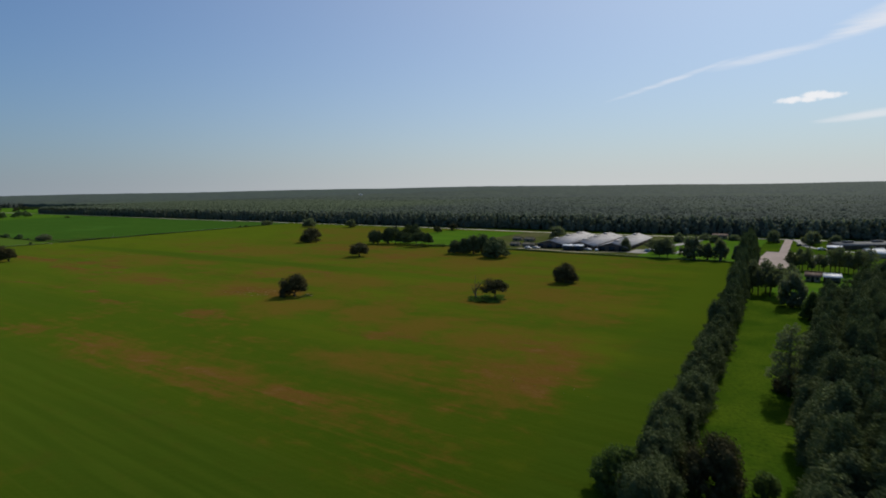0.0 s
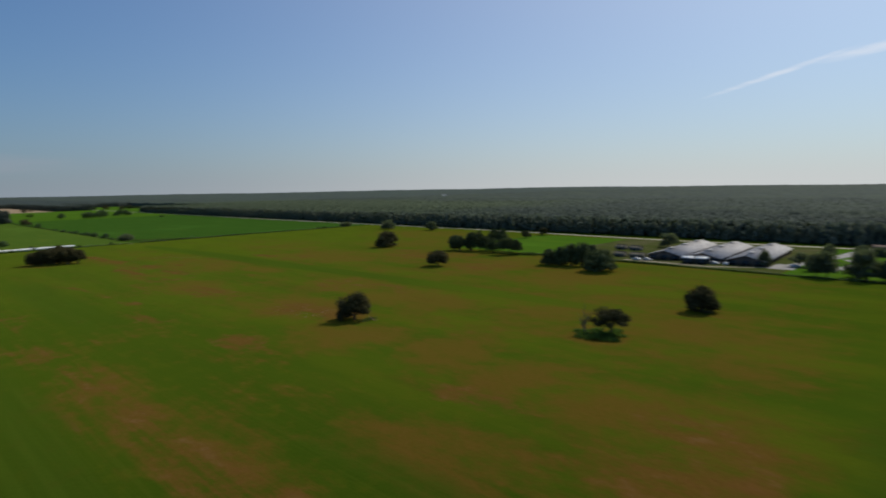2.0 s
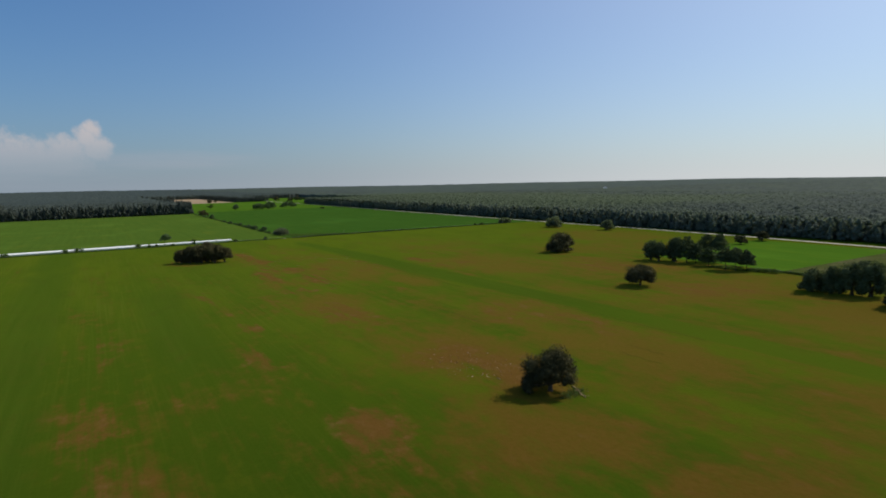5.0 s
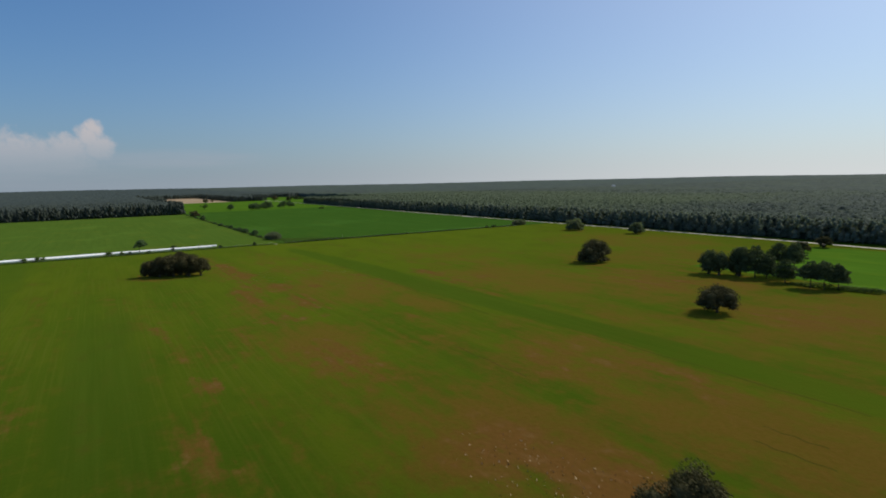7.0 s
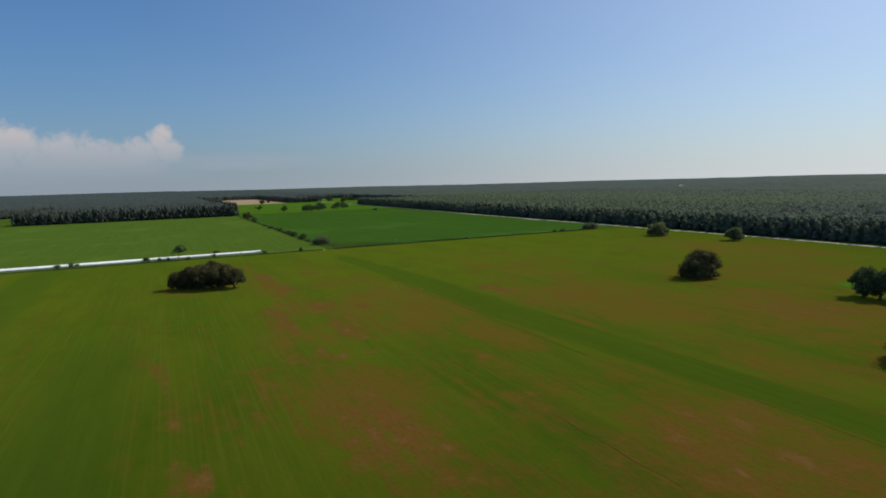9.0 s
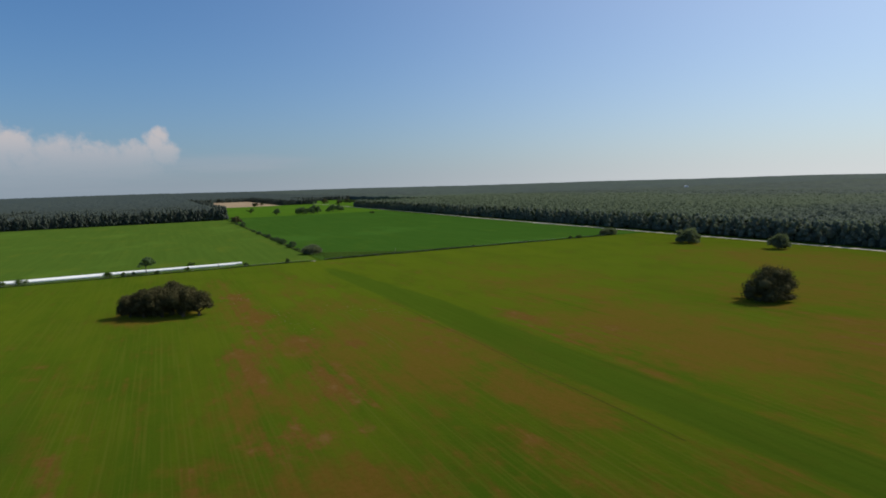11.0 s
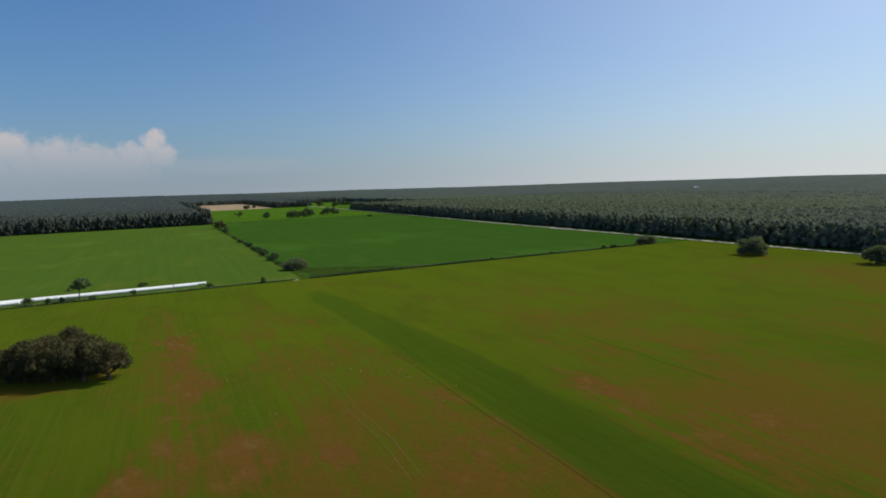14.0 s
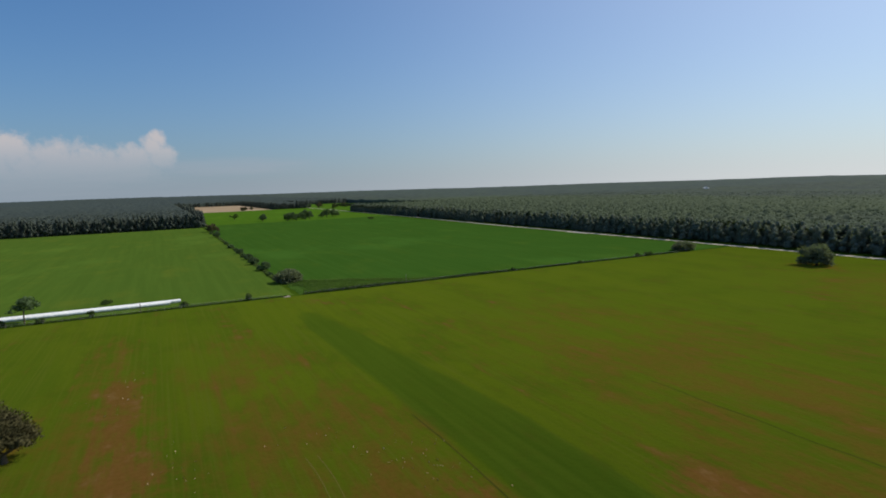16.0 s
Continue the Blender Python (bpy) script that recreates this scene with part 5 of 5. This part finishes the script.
BARN = "three long grey barns"
for k, x in enumerate((-160.6, -140.6, -120.2)):
    o = gable_house("barn", "long low barn with a weathered grey metal roof", "barn", x, 371.5, 17.0, 68, 2.6, 5.0, 3.8, DARK_WALL, METAL_ROOF, 0.8, 46,
                    tuple(("s", a, 0.0, 3.4, 2.4, GLASS) for a in (-6, 0, 6)) + tuple(("e", -28 + 7 * j, 1.0, 4.0, 1.0, GLASS) for j in range(9)), 3)
    o["group"] = BARN
gable_house("feed_shed", "dark green shed with a white roof", "shed", -143.0, 331.5, 4.6, 5.4, 2.9, 3.7, 100, DARK_PAINT, WHITE_METAL, 0.3, 6, (("w", 0, 0.0, 2.6, 2.2, GLASS),))
gable_house("feed_shed", "dark green shed with a white roof", "shed", -136.8, 332.9, 4.6, 5.4, 2.9, 3.7, 100, DARK_PAINT, WHITE_METAL, 0.3, 6, (("w", 0, 0.0, 2.6, 2.2, GLASS),))
for k, (x, y, w, l) in enumerate(((-199.5, 372.0, 5, 5.6), (-189.6, 371.0, 5, 6.4), (-183.5, 338.5, 5, 5.4), (-173.4, 338.5, 5.6, 7.0))):
    gable_house("shed", "low dull shed with an olive roof in the farmyard", "shed", x, y, w, l, 1.5, 2.9, 84, SHED_WALL, OLIVE_ROOF, 0.5, 0, (("w", 0, 0.0, 1.4, 1.4, GLASS),))
gable_house("farmhouse", "small tan house near the road", "house", -76, 438, 7, 9, 2.4, 3.8, 90, TAN_WALL, BROWN_ROOF, 0.5, 0, (("w", -3, 1.0, 1.2, 1.2, GLASS), ("w", 3, 1.0, 1.2, 1.2, GLASS), ("w", 0, 0.0, 1.0, 2.05, GLASS)))
gable_house("house", "brown-roofed low house behind the pines", "house", -12.6, 273.6, 6, 4.8, 2.4, 3.8, 90, TAN_WALL, BROWN_ROOF, 0.6, 0, (("w", -1.6, 1.0, 1.1, 1.1, GLASS), ("w", 1.6, 1.0, 1.1, 1.1, GLASS), ("w", 0, 0.0, 1.0, 2.05, GLASS)))
gable_house("shed", "open shed with a white metal roof", "shed", -6.3, 274.2, 5.0, 5.4, 2.4, 3.4, 96, DARK_WALL, WHITE_METAL, 0.5, 8, (("w", 0, 0.0, 4.0, 2.1, GLASS),))
gable_house("shed", "small shed with a pale flat roof", "shed", -12.0, 219.6, 2.6, 3.6, 2.2, 2.6, 88, DARK_WALL, WHITE_METAL, 0.3, 6, (("w", 0, 0.0, 1.0, 1.9, GLASS),))
gable_house("poultry_house", "long low shed with a pale metal roof", "shed", 4.0, 409.5, 9, 34, 2.6, 4.0, -54.4, DARK_WALL, DULL_ROOF, 0.7, 24, tuple(("w", -13 + 6.5 * j, 1.0, 3.0, 1.0, GLASS) for j in range(5)), 2)
gable_house("house", "pale house with a white metal roof", "house", 8.6, 366.0, 7, 9, 2.7, 4.8, -54.4, TAN_WALL, WHITE_METAL, 0.6, 12, (("s", -2, 1.0, 1.2, 1.2, GLASS), ("s", 2, 1.0, 1.2, 1.2, GLASS), ("s", 0, 0.0, 1.0, 2.05, GLASS)))
gable_house("shed", "small shed with a white roof beside the drive", "shed", -8.5, 389.5, 5, 6.5, 2.3, 3.2, 88, DARK_WALL, WHITE_METAL, 0.4, 6, (("w", 0, 0.0, 1.6, 2.0, GLASS),))

gable_house("warehouse", "distant pale roof standing out of the forest", "building", -1325, 1388, 9, 22, 13.5, 15.6, 50, WHITE_METAL, WHITE_METAL, 0.6, 10)
for x, y, h in ((-540.6, 146.0, 3.8), (-540.6, 245.8, 3.6)):
    p = thing("pole", "dark weathered wooden pole on the fence line", "pole", pose(x, y, 0))
    h_ = Heap()
    tube(h_, [(0, 0, -0.2), (0.05, 0.02, h)], [0.16, 0.12], 8)
    part("shaft", h_.mesh("shaft", POST_WOOD, smooth=True), p)
    h_ = Heap()
    tube(h_, [(0.05, 0.02, h - 0.02), (0.05, 0.02, h + 0.08)], [0.14, 0.05], 8)
    part("cap", h_.mesh("cap", POST_WOOD), p)


def car(x, y, turn, paint, label, name="car"):
    """A parked car: body with bonnet and cabin, glass, four wheels."""
    c = thing(name, label, "car", pose(x, y, 0, 0, 0, turn), "cars parked in the farmyard")
    side = [(-2.15, 0.35), (2.15, 0.35), (2.2, 0.75), (1.15, 0.92), (0.55, 1.42), (-1.35, 1.45), (-2.05, 0.95)]
    n = len(side)
    h = Heap()
    v = [(a, s * 0.86 * (1.0 if b < 1 else 0.86), b) for s in (-1, 1) for a, b in side] + [(0, -0.86, 0.7), (0, 0.86, 0.7)]
    h.add(v, [(k, (k + 1) % n, n + (k + 1) % n, n + k) for k in range(n)], [((k + 1) % n, k, 2 * n) for k in range(n)] + [(n + k, n + (k + 1) % n, 2 * n + 1) for k in range(n)])
    part("body", h.mesh("body", paint), c)
    for s in (-1, 1):
        g = Heap()
        box(g, -1.3, 0.7, s * 0.79 - 0.05, s * 0.79 + 0.05, 0.95, 1.33)
        part("window", g.mesh("window", GLASS), c)
    for a in (-1.35, 1.35):
        for s in (-0.8, 0.8):
            g = Heap()
            tube(g, [(a, s - 0.1, 0.33), (a, s + 0.1, 0.33)], [0.33, 0.33], 12)
            ring = [(a + 0.33 * math.cos(2 * math.pi * q / 12), s + o, 0.33 + 0.33 * math.sin(2 * math.pi * q / 12)) for o in (-0.1, 0.1) for q in range(12)]
            g.add(ring + [(a, s - 0.1, 0.33), (a, s + 0.1, 0.33)], (), [(q, (q + 1) % 12, 24) for q in range(12)] + [(12 + q, 12 + (q + 1) % 12, 25) for q in range(12)])
            part("wheel", g.mesh("wheel", RUBBER), c)
    return c


for x, y, a, paint, lab in ((-131.5, 334.5, 5, WHITE_METAL, "white car parked before the barns"), (-126.0, 335.0, 95, WHITE_METAL, "white car parked before the barns"), (-164, 330, 10, WHITE_METAL, "white car in the farmyard"), (-169, 328, 4, WHITE_METAL, "pale car in the farmyard"),
                            (-98.5, 345, 40, WHITE_METAL, "pale car on the gravel yard"), (-87, 347, 80, WHITE_METAL, "white car on the gravel yard"), (-63, 432, 20, WHITE_METAL, "white car near the road"), (-14.5, 391, 20, WHITE_METAL, "white car beside the drive"), (-27, 410, 80, DARK_PAINT, "dark car on the loop drive")):
    car(x, y, a, paint, lab)

# ---- wrapped bales ----
def bale_mesh():
    """One wrapped round bale of an inline row, lying along y, with bulged film."""
    h = Heap()
    n = 16
    prof = ((-0.75, 0.655), (-0.66, 0.68), (-0.2, 0.69), (0.2, 0.69), (0.66, 0.68), (0.75, 0.655))
    v = [(q * 1.14 * math.cos(2 * math.pi * k / n), a, 0.64 + q * 0.96 * math.sin(2 * math.pi * k / n)) for a, q in prof for k in range(n)]
    f = [(i * n + k, i * n + (k + 1) % n, (i + 1) * n + (k + 1) % n, (i + 1) * n + k) for i in range(len(prof) - 1) for k in range(n)]
    v += [(0, -0.72, 0.64), (0, 0.72, 0.64)]
    h.add(v, f, [((k + 1) % n, k, len(v) - 2) for k in range(n)] + [((len(prof) - 1) * n + k, (len(prof) - 1) * n + (k + 1) % n, len(v) - 1) for k in range(n)])
    return h.mesh("bale", WRAP, smooth=True)


BALE = bale_mesh()
r = np.random.default_rng(77)
for x, y1, n in ((-553.2, 159.2, 150), (-550.6, 155.6, 148), (-548.2, 92.0, 104)):
    row = thing("bale_row", "long row of hay bales wrapped in white film", "hay bales", pose(x, y1, 0), "rows of wrapped hay bales")
    for k in range(n):
        part("bale", BALE, row, m=pose(0.05 * r.normal() + 0.25 * math.sin(k * 0.11), -1.45 * k - 0.75, 0, 0, 0, r.normal(0, 1.2)))


# ---- fences ----
def fence(label, x0, y0, x1, y1, gap, high=1.25):
    """Wooden posts with three wires."""
    f = thing("fence", label, "fence", pose(x0, y0, 0))
    dx, dy = x1 - x0, y1 - y0
    n = int(math.hypot(dx, dy) / gap)
    h = Heap()
    tube(h, [(0, 0, -0.2), (0, 0, high)], [0.07, 0.065], 6)
    h.add([(0.065 * math.cos(a * math.pi / 3), 0.065 * math.sin(a * math.pi / 3), high) for a in range(6)], [(0, 1, 2, 3), (0, 3, 4, 5)])
    me = h.mesh("post", POST_WOOD)
    for k in range(n + 1):
        part("post", me, f, m=pose(dx * k / n, dy * k / n, 0))
    for z in (0.45, 0.8, 1.12):
        w = Heap()
        tube(w, [(0, 0, z), (dx, dy, z)], [0.012, 0.012], 4)
        part("wire", w.mesh("wire", METAL_ROOF), f)


fence("post and wire fence along the hay field", -540.2, -110, -540.2, 194, 5.0)
fence("post and wire fence along the crop field", -540.2, 203, -540.2, 412, 5.0)
fence("post and wire fence along the farmyard", -236, 318.2, -46, 314.3, 5.0)
